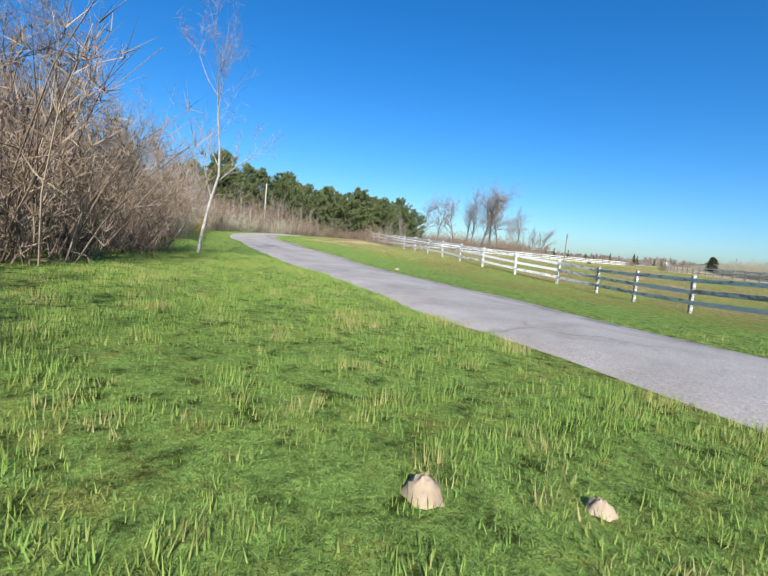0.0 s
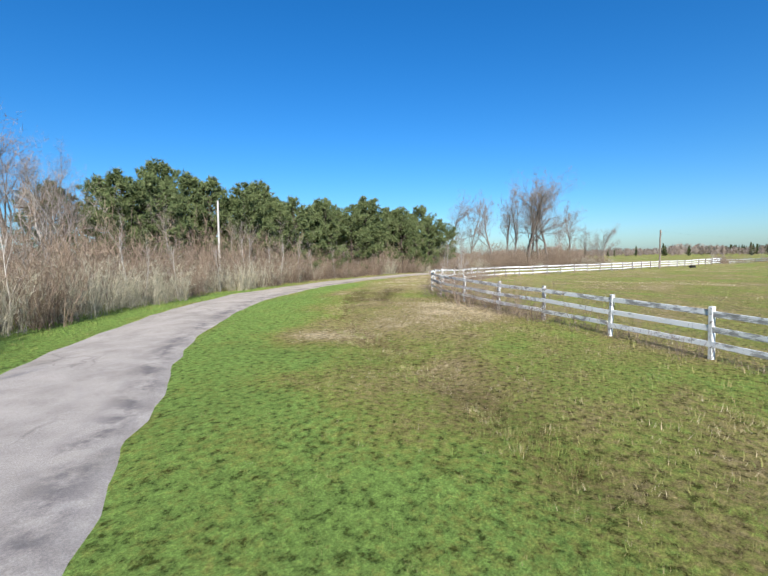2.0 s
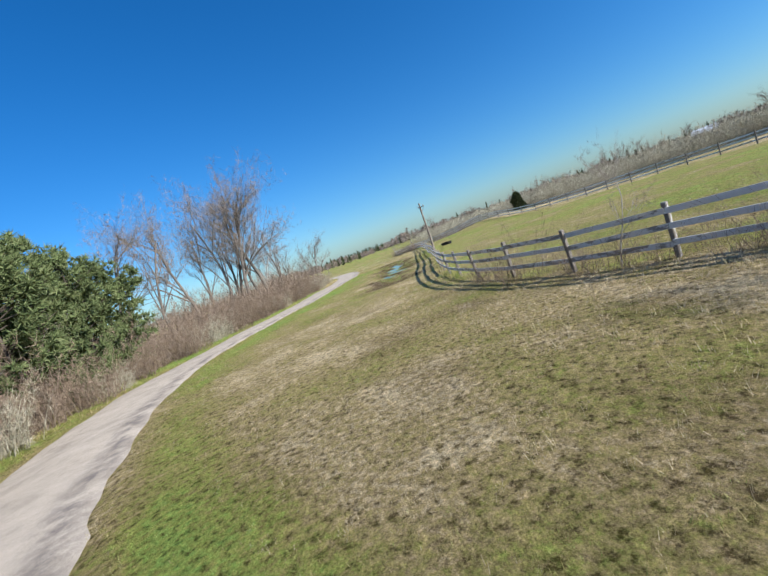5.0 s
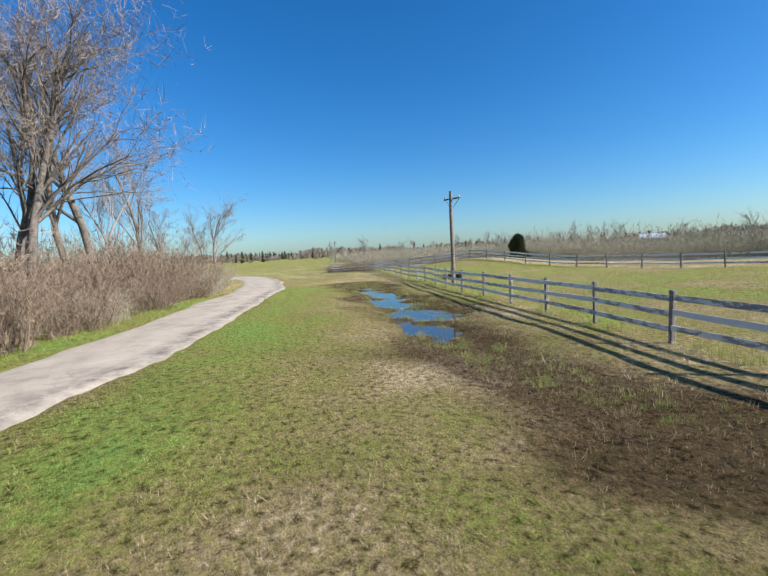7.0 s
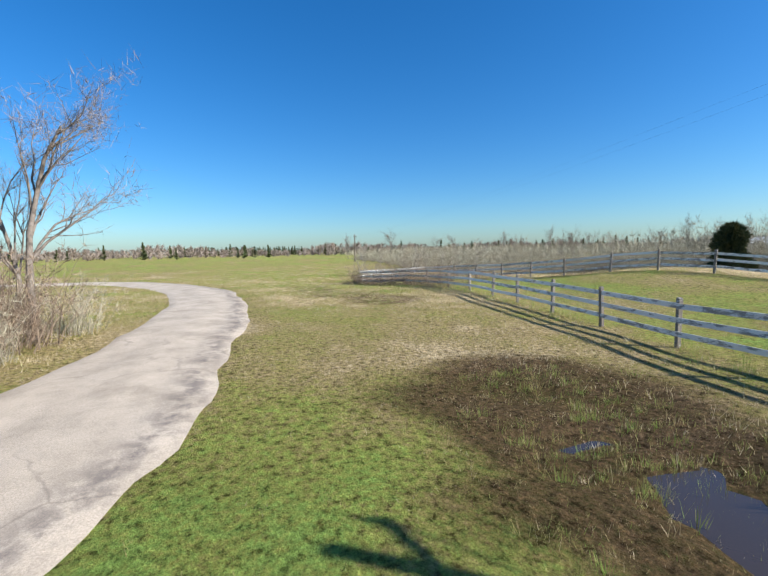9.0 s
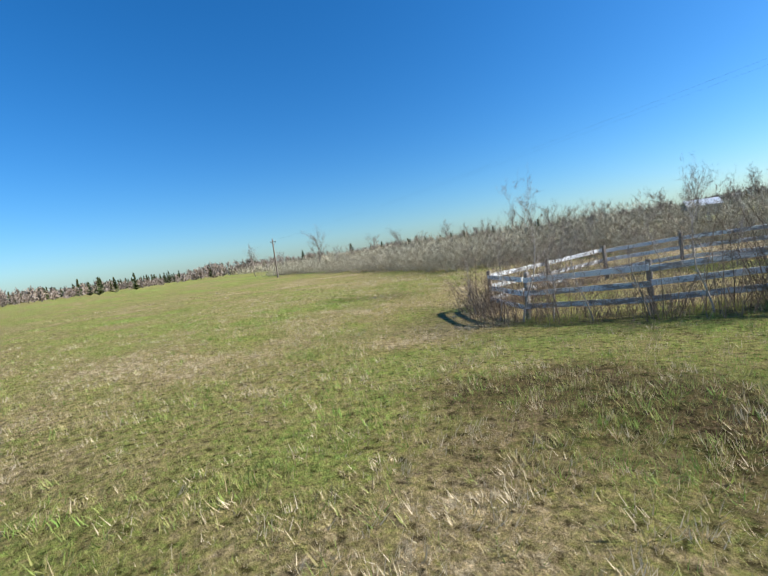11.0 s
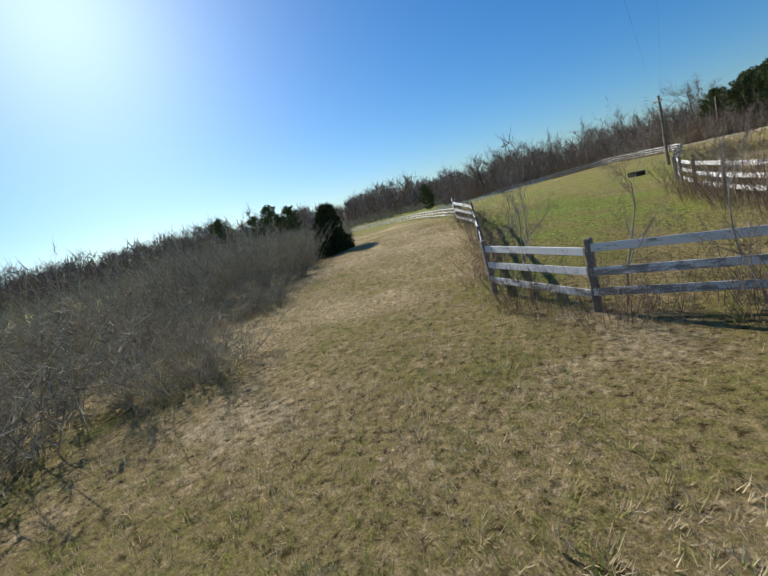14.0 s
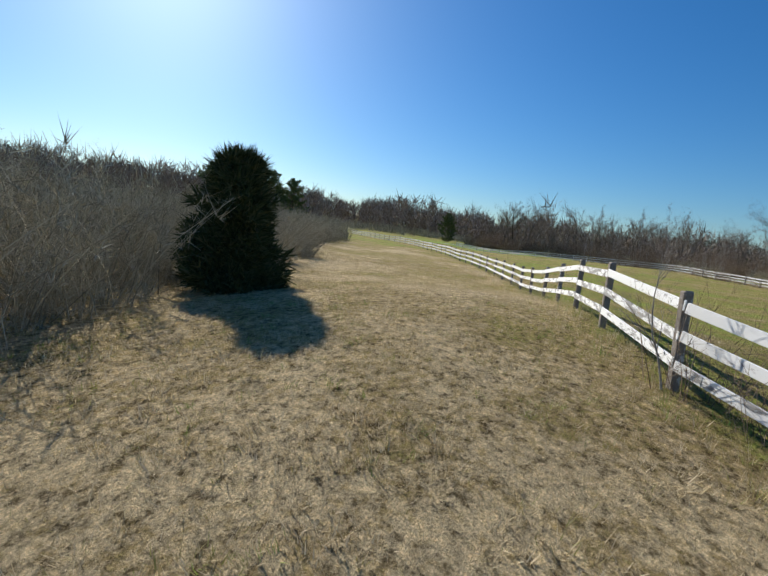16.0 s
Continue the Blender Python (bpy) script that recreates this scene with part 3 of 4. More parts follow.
def grass():
    """Blades of grass on the verge, thick near its middle and thinning outwards."""
    r = np.random.default_rng(3)
    xs, ys, size = [], [], []
    way = np.gradient(VERGE[:, :2], axis=0)
    way /= np.linalg.norm(way, axis=1)[:, None]
    left = np.stack([-way[:, 1], way[:, 0]], 1)
    for lo, hi, per, h, w in ((0, 4.5, 380, 0.055, 0.0030), (4.5, 9, 170, 0.070, 0.0055), (9, 17, 48, 0.085, 0.012), (17, 30, 9, 0.09, 0.028)):
        count = int(len(VERGE) * 2 * (hi - lo) * per)
        k = r.integers(0, len(VERGE), count)
        if lo == 0:
            k[: count // 3] = r.integers(0, 20, count // 3)
        o = r.uniform(lo, hi, count) * r.choice([-1, 1], count)
        if lo == 0:
            o[: count // 3] *= 0.7
        bx = VERGE[k, 0] + o * left[k, 0] + r.uniform(-0.6, 0.6, count)
        by = VERGE[k, 1] + o * left[k, 1] + r.uniform(-0.6, 0.6, count)
        if lo:
            apart = field("verge", bx, by) > lo - 1.0
            bx, by = bx[apart], by[apart]
        xs.append(bx)
        ys.append(by)
        size.append(np.stack([np.full(len(bx), h), np.full(len(bx), w)], 1))
    x, y, size = np.concatenate(xs), np.concatenate(ys), np.concatenate(size)
    clump = hashed(x, y, 0.35, 31)
    rd = field("rd", x, y)
    keep = (rd > np.interp(x, [-48, -45, -43, -38], [1.15, 1.25, 1.75, 1.9]) + 0.6 * hashed(x, y, 0.6, 33)) & (clump > 0.25 * r.uniform(0, 1, len(x)))
    x, y, size, clump = x[keep], y[keep], size[keep], clump[keep]
    dry, mud = field("dry", x, y), field("mud", x, y)
    z = field("z", x, y)
    tuft = hashed(x, y, 0.13, 35)
    keep = (z > WATER_Z - 0.12 * r.uniform(0, 1, len(x))) & (r.uniform(0, 1, len(x)) > 0.6 * mud) & (tuft > 0.5 * r.uniform(0, 1, len(x)))
    x, y, z, size, clump, dry, tuft = x[keep], y[keep], z[keep], size[keep], clump[keep], dry[keep], tuft[keep]
    inside = field("inside", x, y)
    h = size[:, 0] * r.uniform(0.5, 1.5, len(x)) * (0.55 + 0.9 * clump) * np.where(inside < 0, 0.5, 1.0) * (0.85 + 0.5 * dry) * (0.4 + 1.1 * tuft)
    a = r.uniform(0, 2 * np.pi, len(x))
    lean = h * r.uniform(0.1, 0.9, len(x)) * (0.6 + 0.9 * dry)
    base = np.stack([x, y, z - 0.015], 1)
    tip = base + np.stack([np.cos(a) * lean, np.sin(a) * lean, h], 1)
    b = a + np.pi / 2 + r.uniform(-0.9, 0.9, len(x))
    side = np.stack([np.cos(b), np.sin(b), 0 * b], 1) * size[:, 1:2] * r.uniform(0.7, 1.4, len(x))[:, None]
    v = np.stack([base - side, base + side, tip], 1).reshape(-1, 3)
    d = np.repeat(np.clip(dry + 0.7 * (hashed(x, y, 0.28, 36) - 0.5) + 0.7 * (tuft - 0.5), 0, 1), 3)
    ob = new("grass", mesh_from("grass", v, np.arange(len(v)).reshape(-1, 3), GRASS, False, {"dry": d}))
    tagged(ob, "short tufted spring grass, green mixed with dead straw blades", "grass", kind="stuff")



def tussocks():
    """Matted clumps of last year's grass over the rough verge and the meadow."""
    r = np.random.default_rng(29)
    way = np.gradient(VERGE[:, :2], axis=0)
    way /= np.linalg.norm(way, axis=1)[:, None]
    left = np.stack([-way[:, 1], way[:, 0]], 1)
    n, per = 72000, 12
    start = int(len(VERGE) * 0.16)
    k = r.integers(start, len(VERGE), n)
    k[: n // 2] = r.integers(int(len(VERGE) * 0.62), len(VERGE), n // 2)
    o = r.normal(0, 5.5, n)
    x = VERGE[k, 0] + o * left[k, 0] + r.uniform(-0.7, 0.7, n)
    y = VERGE[k, 1] + o * left[k, 1] + r.uniform(-0.7, 0.7, n)
    rd, inside, z = field("rd", x, y), field("inside", x, y), field("z", x, y)
    keep = (rd > 3.0) & (inside > 0) & (z > WATER_Z)
    x, y, z = x[keep], y[keep], z[keep]
    dry = field("dry", x, y)
    n = len(x)
    rough = 0.50 + 0.75 * smooth(x, 68, 80)
    lumps = hashed(x, y, 0.8, 71)
    rough = rough * (0.55 + 0.9 * lumps)
    s = np.minimum(r.uniform(0.5, 1.3, n) * rough, 1.3)
    tone = np.clip(dry + 0.8 * (hashed(x, y, 0.5, 72) - 0.5) + r.normal(0.04, 0.30, n), 0, 1)
    j = np.repeat(np.arange(n), per)
    a = r.uniform(0, 2 * np.pi, len(j))
    swirl = np.repeat(r.uniform(0, 2 * np.pi, n), per)
    q = np.abs(r.normal(0, 0.07, len(j))) * s[j]
    base = np.stack([x[j] + q * np.cos(a), y[j] + q * np.sin(a), z[j] - 0.02], 1)
    lean = s[j] * r.uniform(0.03, 0.11, len(j))
    b = np.where(r.uniform(0, 1, len(j)) < 0.5, a, swirl)
    tip = base + np.stack([np.cos(b) * lean, np.sin(b) * lean, s[j] * r.uniform(0.03, 0.12, len(j)) * (1.2 - 0.4 * dry[j])], 1)
    side = np.stack([-np.sin(b), np.cos(b), r.normal(0, 0.3, len(j))], 1) * (s[j] * r.uniform(0.0025, 0.006, len(j)))[:, None]
    v = np.stack([base - side, base + side, tip], 1).reshape(-1, 3)
    ob = new("tussock_grass", mesh_from("tussock_grass", v, np.arange(len(v)).reshape(-1, 3), GRASS, False, {"dry": np.repeat(tone, per * 3)}))
    tagged(ob, "matted tussocks of straw and green meadow grass", "grass", kind="stuff")


def reeds():
    """Rank tufts standing in the wet ditch and along the foot of the fence."""
    r = np.random.default_rng(43)
    xs, ys, tall, tone = [], [], [], []
    for line, lo, hi, spread, n, h, t0 in ((POOL, 0, len(POOL), 1.9, 1700, 0.15, 0.34), (DITCH, 0, len(DITCH), 0.7, 600, 0.11, 0.40), (SWALE, 0, len(SWALE), 1.8, 1000, 0.09, 0.55),
                                            (FENCE, 330, 640, 0.6, 1500, 0.24, 0.35), (FENCE, 640, 860, 0.7, 900, 0.20, 0.62)):
        k = r.integers(lo, min(hi, len(line) - 1), n)
        way = line[np.minimum(k + 1, len(line) - 1), :2] - line[np.maximum(k - 1, 0), :2]
        way = way / (np.linalg.norm(way, axis=1)[:, None] + 1e-9)
        o = r.normal(0.15, spread * 0.6, n)
        xs.append(line[k, 0] - way[:, 1] * o)
        ys.append(line[k, 1] + way[:, 0] * o)
        tall.append(np.full(n, h))
        tone.append(np.full(n, t0))
    x, y, h, tone = np.concatenate(xs), np.concatenate(ys), np.concatenate(tall), np.concatenate(tone)
    keep = hashed(x, y, 1.3, 81) > 0.42
    x, y, h, tone = x[keep], y[keep], h[keep], tone[keep]
    z = ground_z(x, y)
    n, per = len(x), 16
    s = h * r.uniform(0.5, 1.5, n)
    tone = np.clip(tone + r.normal(0, 0.22, n), 0, 1)
    j = np.repeat(np.arange(n), per)
    a, q = r.uniform(0, 2 * np.pi, len(j)), np.abs(r.normal(0, 0.09, len(j)))
    base = np.stack([x[j] + q * np.cos(a), y[j] + q * np.sin(a), z[j] - 0.03], 1)
    lean = s[j] * r.uniform(0.1, 0.7, len(j))
    tip = base + np.stack([np.cos(a) * lean, np.sin(a) * lean, s[j] * r.uniform(0.5, 1.2, len(j)) + 0.03], 1)
    side = np.stack([-np.sin(a), np.cos(a), r.normal(0, 0.3, len(j))], 1) * r.uniform(0.0018, 0.0045, len(j))[:, None]
    v = np.stack([base - side, base + side, tip], 1).reshape(-1, 3)
    ob = new("marsh_grass", mesh_from("marsh_grass", v, np.arange(len(v)).reshape(-1, 3), GRASS, False, {"dry": np.repeat(tone, per * 3)}))
    tagged(ob, "rank green and rusty tufts of grass in the wet ditch", "grass", kind="stuff")


grass()
tussocks()
reeds()

# ---- fences ----
def fences():
    """Three-rail board fences round the paddock: posts about 3 m apart, boards nailed to their outer side."""
    line = FENCE
    run = np.r_[0, np.cumsum(np.linalg.norm(np.diff(line[:, :2], axis=0), axis=1))]
    marks = np.arange(0, run[-1], 3.02)
    px, py = np.interp(marks, run, line[:, 0]), np.interp(marks, run, line[:, 1])
    r = np.random.default_rng(12)
    posts_w = [box_mesh("post", 0.115, 0.115, 1.75, POST_WHITE, 0.012, 0.006, k) for k in range(3)]
    posts_g = [box_mesh("post", 0.12, 0.12, 1.78, POST_GREY, 0.02, 0.010, 9 + k) for k in range(3)]
    boards = []
    for k in range(5):
        me = box_mesh("board", 1.0, 0.026, 0.142, BOARD, 0.004, 0.003, 40 + k)
        boards.append(me)
    names = [("three-rail board fence with weathered white posts beside the lane", 0, 24),
             ("three-rail board fence with grey posts along the wet ditch", 24, 48),
             ("three-rail fence of peeling white boards on grey wooden posts", 48, len(px))]
    for label, a, b in names:
        ob = thing("fence", px[a], py[a], gz(px[a], py[a]), 0, label, "fence")
        inv = ob.matrix_basis.inverted()
        for k in range(a, min(b + 1, len(px))):
            z = gz(px[k], py[k])
            last = k == b
            if not last:
                me = (posts_w if k < 24 else posts_g)[k % 3]
                p = part("post", me, ob)
                p.matrix_basis = inv @ pose(px[k], py[k], z - 0.45, r.normal(0, 1.6), r.normal(0, 1.6), math.degrees(math.atan2(py[min(k + 1, len(px) - 1)] - py[k - 1], px[min(k + 1, len(px) - 1)] - px[k - 1])) + r.normal(0, 3))
            if last or k + 1 >= len(px):
                continue
            dx, dy = px[k + 1] - px[k], py[k + 1] - py[k]
            L, ang = math.hypot(dx, dy), math.atan2(dy, dx)
            z2 = gz(px[k + 1], py[k + 1])
            ox, oy = -math.sin(ang) * 0.075, math.cos(ang) * 0.075
            for n, h in enumerate((0.30, 0.68, 1.06)):
                za, zb = z + h + r.normal(0, 0.015), z2 + h + r.normal(0, 0.015)
                p = part("board", boards[int(r.integers(0, 5))], ob)
                tilt = math.degrees(math.atan2(zb - za, L))
                m = pose((px[k] + px[k + 1]) / 2 + ox, (py[k] + py[k + 1]) / 2 + oy, (za + zb) / 2, 0, -tilt, math.degrees(ang))
                p.matrix_basis = inv @ m @ pose(0, 0, 0, r.normal(0, 1.2), 0, 0) @ Matrix.Diagonal((L * 0.998, 1, 1, 1))
    return px, py


FPX, FPY = fences()


# ---- trees ----
def bare_tree(seed, height, trunk_r, spread=0.5, forks=7, twigs=2600, lean=0.04):
    """A leafless tree: tapered trunk, limbs in three orders, and a crown of fine twigs. Returns the two meshes' collectors."""
    r = np.random.default_rng(seed)
    wood, crown = Tubes(), Tubes()
    ends = []

    def grow(start, way, length, rad, order):
        n = 7 if order == 0 else 5
        pts = [np.array(start, float)]
        w = unit(way)
        for _ in range(n - 1):
            w = unit(w + r.normal(0, 0.10 if order == 0 else 0.17, 3) + np.array([0, 0, 0.05 if order else 0.0]))
            pts.append(pts[-1] + w * length / (n - 1))
        pts = np.array(pts)
        end = 0.32 if order == 0 else 0.22
        wood.tube(pts, rad * np.linspace(1, end, n), 7 if order == 0 else (5 if order == 1 else 3))
        if order >= 2:
            ends.append((pts, rad))
            if order == 3:
                return
        for _ in range(forks + (3 if order == 0 else 0) if order < 2 else 3):
            t = r.uniform(0.32 if order == 0 else 0.2, 1.0)
            k = t * (n - 1)
            i = min(int(k), n - 2)
            p = pts[i] + (pts[i + 1] - pts[i]) * (k - i)
            side = unit(np.cross(pts[i + 1] - pts[i], r.normal(size=3)))
            up = unit(pts[i + 1] - pts[i])
            d = unit(up * (1.15 - spread) + side * spread * r.uniform(0.7, 1.4))
            grow(p, d, length * (0.52 if order == 0 else 0.6) * r.uniform(0.65, 1.1) * (1.15 - 0.5 * t if order == 0 else 1), rad * (1 - 0.62 * t) * 0.55, order + 1)

    grow((0, 0, -0.15), (r.normal(0, lean), r.normal(0, lean), 1), height * 0.86, trunk_r, 0)
    P = np.concatenate([p for p, _ in ends])
    k = r.integers(0, len(P), twigs)
    base = P[k] + r.normal(0, 0.05, (twigs, 3))
    d = unit(r.normal(0, 0.75, (twigs, 3)) + np.array([0, 0, 0.65]))
    crown.blades(base, base + d * r.uniform(0.25, 0.85, (twigs, 1)) * height / 11, 0.016 * height / 11)
    return wood, crown


def tree_thing(seed, height, trunk_r, bark, label, **kw):
    w, c = bare_tree(seed, height, trunk_r, **kw)
    ob = thing("tree", 0, 0, 0, 0, label, "tree", "bare trees round the paddock")
    part("trunk", w.mesh("trunk", bark), ob)
    part("crown", c.mesh("crown", TWIGS, False), ob, "crown of fine bare twigs")
    return ob


def pine(seed, height, needles, bare_to=0.18, wide=0.27, clumps=900, per=11, long=0.42, label="", category="tree", name="pine_tree"):
    """A conifer: straight trunk, whorled limbs, and tufts of needles along them."""
    r = np.random.default_rng(seed)
    wood, leaf = Tubes(), Tubes()
    top = np.array([r.normal(0, 0.3), r.normal(0, 0.3), height])
    trunk = np.linspace((0, 0, -0.2), top, 8) + np.r_[[[0, 0, 0]], r.normal(0, 0.04, (6, 3)), [[0, 0, 0]]]
    wood.tube(trunk, np.linspace(height * 0.014, 0.02, 8), 7)
    tips = []
    whorls = int(height * 1.9)
    for k in range(whorls):
        t = bare_to + (1 - bare_to) * (k + r.uniform(0, 0.6)) / whorls
        p = trunk[0] + (top - trunk[0]) * t
        shape = math.sin(min(1.0, (1.04 - t) / 0.62) * math.pi / 2) * (0.75 + 0.25 * min(1, (t - bare_to) / 0.2))
        for _ in range(int(r.integers(4, 7))):
            a = r.uniform(0, 2 * np.pi)
            L = height * wide * shape * r.uniform(0.55, 1.15)
            d = np.array([math.cos(a), math.sin(a), r.uniform(-0.05, 0.35) + 0.35 * t])
            mid = p + d * L * 0.55 + np.array([0, 0, 0.03 * L])
            end = p + d * L + np.array([0, 0, 0.16 * L])
            wood.tube(np.array([p, mid, end]), [0.016 * L + 0.008, 0.011 * L + 0.005, 0.004], 3)
            tips.append((p, mid, end, L))
    w = np.array([q[3] for q in tips])
    pick = r.choice(len(tips), clumps, p=w / w.sum())
    u = r.uniform(0.3, 1.05, clumps) ** 0.8
    A = np.array([tips[k][0] for k in pick])
    M = np.array([tips[k][1] for k in pick])
    E = np.array([tips[k][2] for k in pick])
    c = np.where((u < 0.55)[:, None], A + (M - A) * (u / 0.55)[:, None], M + (E - M) * ((u - 0.55) / 0.45)[:, None])
    c = c + r.normal(0, 0.16 * height / 12, c.shape)
    out = unit(c - np.array([0, 0, 1]) * c[:, 2:3] + np.array([0, 0, 0.25]))
    base = np.repeat(c, per, 0)
    d = unit(np.repeat(out, per, 0) * 0.5 + r.normal(0, 0.7, (len(base), 3)) + np.array([0, 0, 0.3]))
    leaf.blades(base, base + d * long * r.uniform(0.6, 1.2, (len(base), 1)), 0.075 * long / 0.42)
    ob = thing(name, 0, 0, 0, 0, label, category, "pines beside the lane")
    part("trunk", wood.mesh("trunk", BARK_DARK), ob)
    part("crown", leaf.mesh("crown", needles, False), ob)
    return ob


def cedar_tree(seed, height, half, clumps, per, label):
    """A broad red cedar, leafy to the ground: trunk, short limbs and a dense lumpy crown of sprays."""
    r = np.random.default_rng(seed)
    wood, leaf = Tubes(), Tubes()
    wood.tube(np.array([[0, 0, -0.2], [0.05, 0, height * 0.5], [0, 0.05, height * 0.95]]), [0.12, 0.08, 0.02], 7)
    t = r.uniform(0, 1, clumps) ** 1.25
    a = r.uniform(0, 2 * np.pi, clumps)
    shape = np.interp(t, [0, 0.12, 0.4, 0.75, 0.93, 1.0], [0.9, 1.05, 0.95, 0.70, 0.42, 0.12])
    lump = 0.40 + 1.05 * hashed(np.cos(a) * 2.4 + 9, np.sin(a) * 2.4 + t * 7, 1.0, seed)
    q = half * shape * lump * np.sqrt(r.uniform(0.25, 1, clumps))
    c = np.stack([q * np.cos(a), q * np.sin(a), 0.1 + t * height * (0.94 + 0.10 * lump)], 1)
    for k in range(0, clumps, max(1, clumps // 120)):
        wood.tube(np.array([[0, 0, c[k, 2] * 0.8], c[k]]), [0.025, 0.005], 3)
    out = unit(c * np.array([1, 1, 0]) + np.array([0, 0, 0.6]))
    base = np.repeat(c, per, 0)
    d = unit(np.repeat(out, per, 0) * 0.8 + r.normal(0, 0.6, (len(base), 3)))
    leaf.blades(base, base + d * 0.34 * r.uniform(0.4, 1.4, (len(base), 1)), 0.06)
    ob = thing("cedar_tree", 0, 0, 0, 0, label, "tree")
    part("trunk", wood.mesh("trunk", BARK_DARK), ob)
    part("crown", leaf.mesh("crown", CEDAR, False), ob)
    return ob


def shrub_mesh(seed, height, spread, stems, twigs, mat, wide=0.014, joined=True):
    """A leafless thicket bush: many arching stems with side twigs."""
    r = np.random.default_rng(seed)
    c = Tubes()
    stems_of = c if joined else Tubes()
    P = []
    for _ in range(stems):
        a, q = r.uniform(0, 2 * np.pi), spread * 0.75 * math.sqrt(r.uniform(0, 1))
        p0 = np.array([q * math.cos(a), q * math.sin(a), -0.1])
        h = height * r.uniform(0.45, 1.08)
        d = np.array([r.normal(0, 0.22) + 0.22 * math.cos(a), r.normal(0, 0.22) + 0.22 * math.sin(a), 1.0])
        bend = r.normal(0, 0.10, 2)
        t = np.linspace(0, 1, 4)[:, None]
        pts = p0 + d * h * t + np.array([bend[0], bend[1], -0.06]) * h * t**2 * 2
        stems_of.tube(pts, np.linspace(0.016, 0.004, 4) * height / 3.2, 3)
        P.append(p0 + (pts[-1] - p0) * r.uniform(0.08, 1, (10, 1)) + r.normal(0, 0.05, (10, 3)))
    P = np.concatenate(P)
    k = r.integers(0, len(P), twigs)
    d = unit(r.normal(0, 0.7, (twigs, 3)) + np.array([0, 0, 0.55]))
    c.blades(P[k], P[k] + d * r.uniform(0.15, 0.72, (twigs, 1)) * height / 3.6, wide * height / 3.2)
    return c.mesh("shrub", mat, False) if joined else (stems_of, c)


def shrub(*a, label="", **kw):
    ob = thing("shrub", 0, 0, 0, 0, label, "shrub", "shrubs of the thicket")
    wood, fine = shrub_mesh(*a, joined=False, **kw)
    part("stem_clump", wood.mesh("stem_clump", a[5], False), ob)
    part("twig_crown", fine.mesh("twig_crown", a[5], False), ob)
    return ob


class Brush:
    """Gathers copies of light shrub meshes into one joined mesh."""

    def __init__(self, protos):
        self.base = []
        for me in protos:
            v = np.zeros(len(me.vertices) * 3, np.float32)
            me.vertices.foreach_get("co", v)
            t3 = np.array([p.vertices[:] for p in me.polygons if p.loop_total == 3])
            t4 = np.array([p.vertices[:] for p in me.polygons if p.loop_total == 4])
            self.base.append((v.reshape(-1, 3), t3, t4))
        self.v, self.t3, self.t4, self.n = [], [], [], 0

    def add(self, kind, x, y, s, turn, squash):
        v, t3, t4 = self.base[kind % len(self.base)]
        c, q = math.cos(turn), math.sin(turn)
        w = np.stack([v[:, 0] * c - v[:, 1] * q, v[:, 0] * q + v[:, 1] * c, v[:, 2] * squash], 1) * s + np.array([x, y, gz(x, y) - 0.05])
        self.v.append(w)
        self.t3.append(t3 + self.n)
        self.t4.append(t4 + self.n)
        self.n += len(w)

    def finish(self, name, mat, label):
        ob = new(name, mesh_from(name, np.concatenate(self.v), [np.concatenate(self.t3), np.concatenate(self.t4)], mat))
        tagged(ob, label, "brush", kind="stuff")


def place(proto, x, y, scale=1.0, turn=0.0, sink=0.05, squash=1.0):
    """A copy of a thing at plan position x, y, standing on the ground."""
    ob = copy_thing(proto, pose(x, y, gz(x, y) - sink, 0, 0, turn))
    ob.scale = (scale, scale, scale * squash)
    return ob


def beside(line, side, k):
    way = line[min(k + 1, len(line) - 1), :2] - line[max(k - 1, 0), :2]
    way = way / (np.hypot(*way) + 1e-9)
    return line[k, :2] + side * np.array([-way[1], way[0]])


R = np.random.default_rng(77)
TREES = [tree_thing(101, 13, 0.20, BARK, "tall leafless grey tree in the roadside thicket", spread=0.42, forks=7),
         tree_thing(102, 12, 0.16, BARK, "tall leafless grey tree in the roadside thicket", spread=0.36, forks=6),
         tree_thing(103, 10, 0.13, BARK_PALE, "slender leafless tree with pale bark", spread=0.38, forks=6, twigs=1800),
         tree_thing(104, 14, 0.30, BARK_DARK, "large leafless dark-barked tree at the wood's edge", spread=0.52, forks=8, twigs=3000),
         tree_thing(105, 8, 0.07, BARK_PALE, "young leafless tree with a thin pale trunk", spread=0.33, forks=5, twigs=1200),
         tree_thing(106, 5.4, 0.045, BARK_PALE, "slender pale sapling standing in the roadside brush", spread=0.26, forks=4, twigs=420)]
PINES = [pine(201, 12.5, NEEDLES, 0.10, 0.29, 1500, 15, 0.55, "tall green white pine beside the lane"),
         pine(202, 11.5, NEEDLES, 0.06, 0.33, 1500, 15, 0.55, "broad green white pine beside the lane"),
         pine(203, 13.5, NEEDLES, 0.20, 0.26, 1400, 15, 0.55, "tall green white pine with a bare lower trunk")]
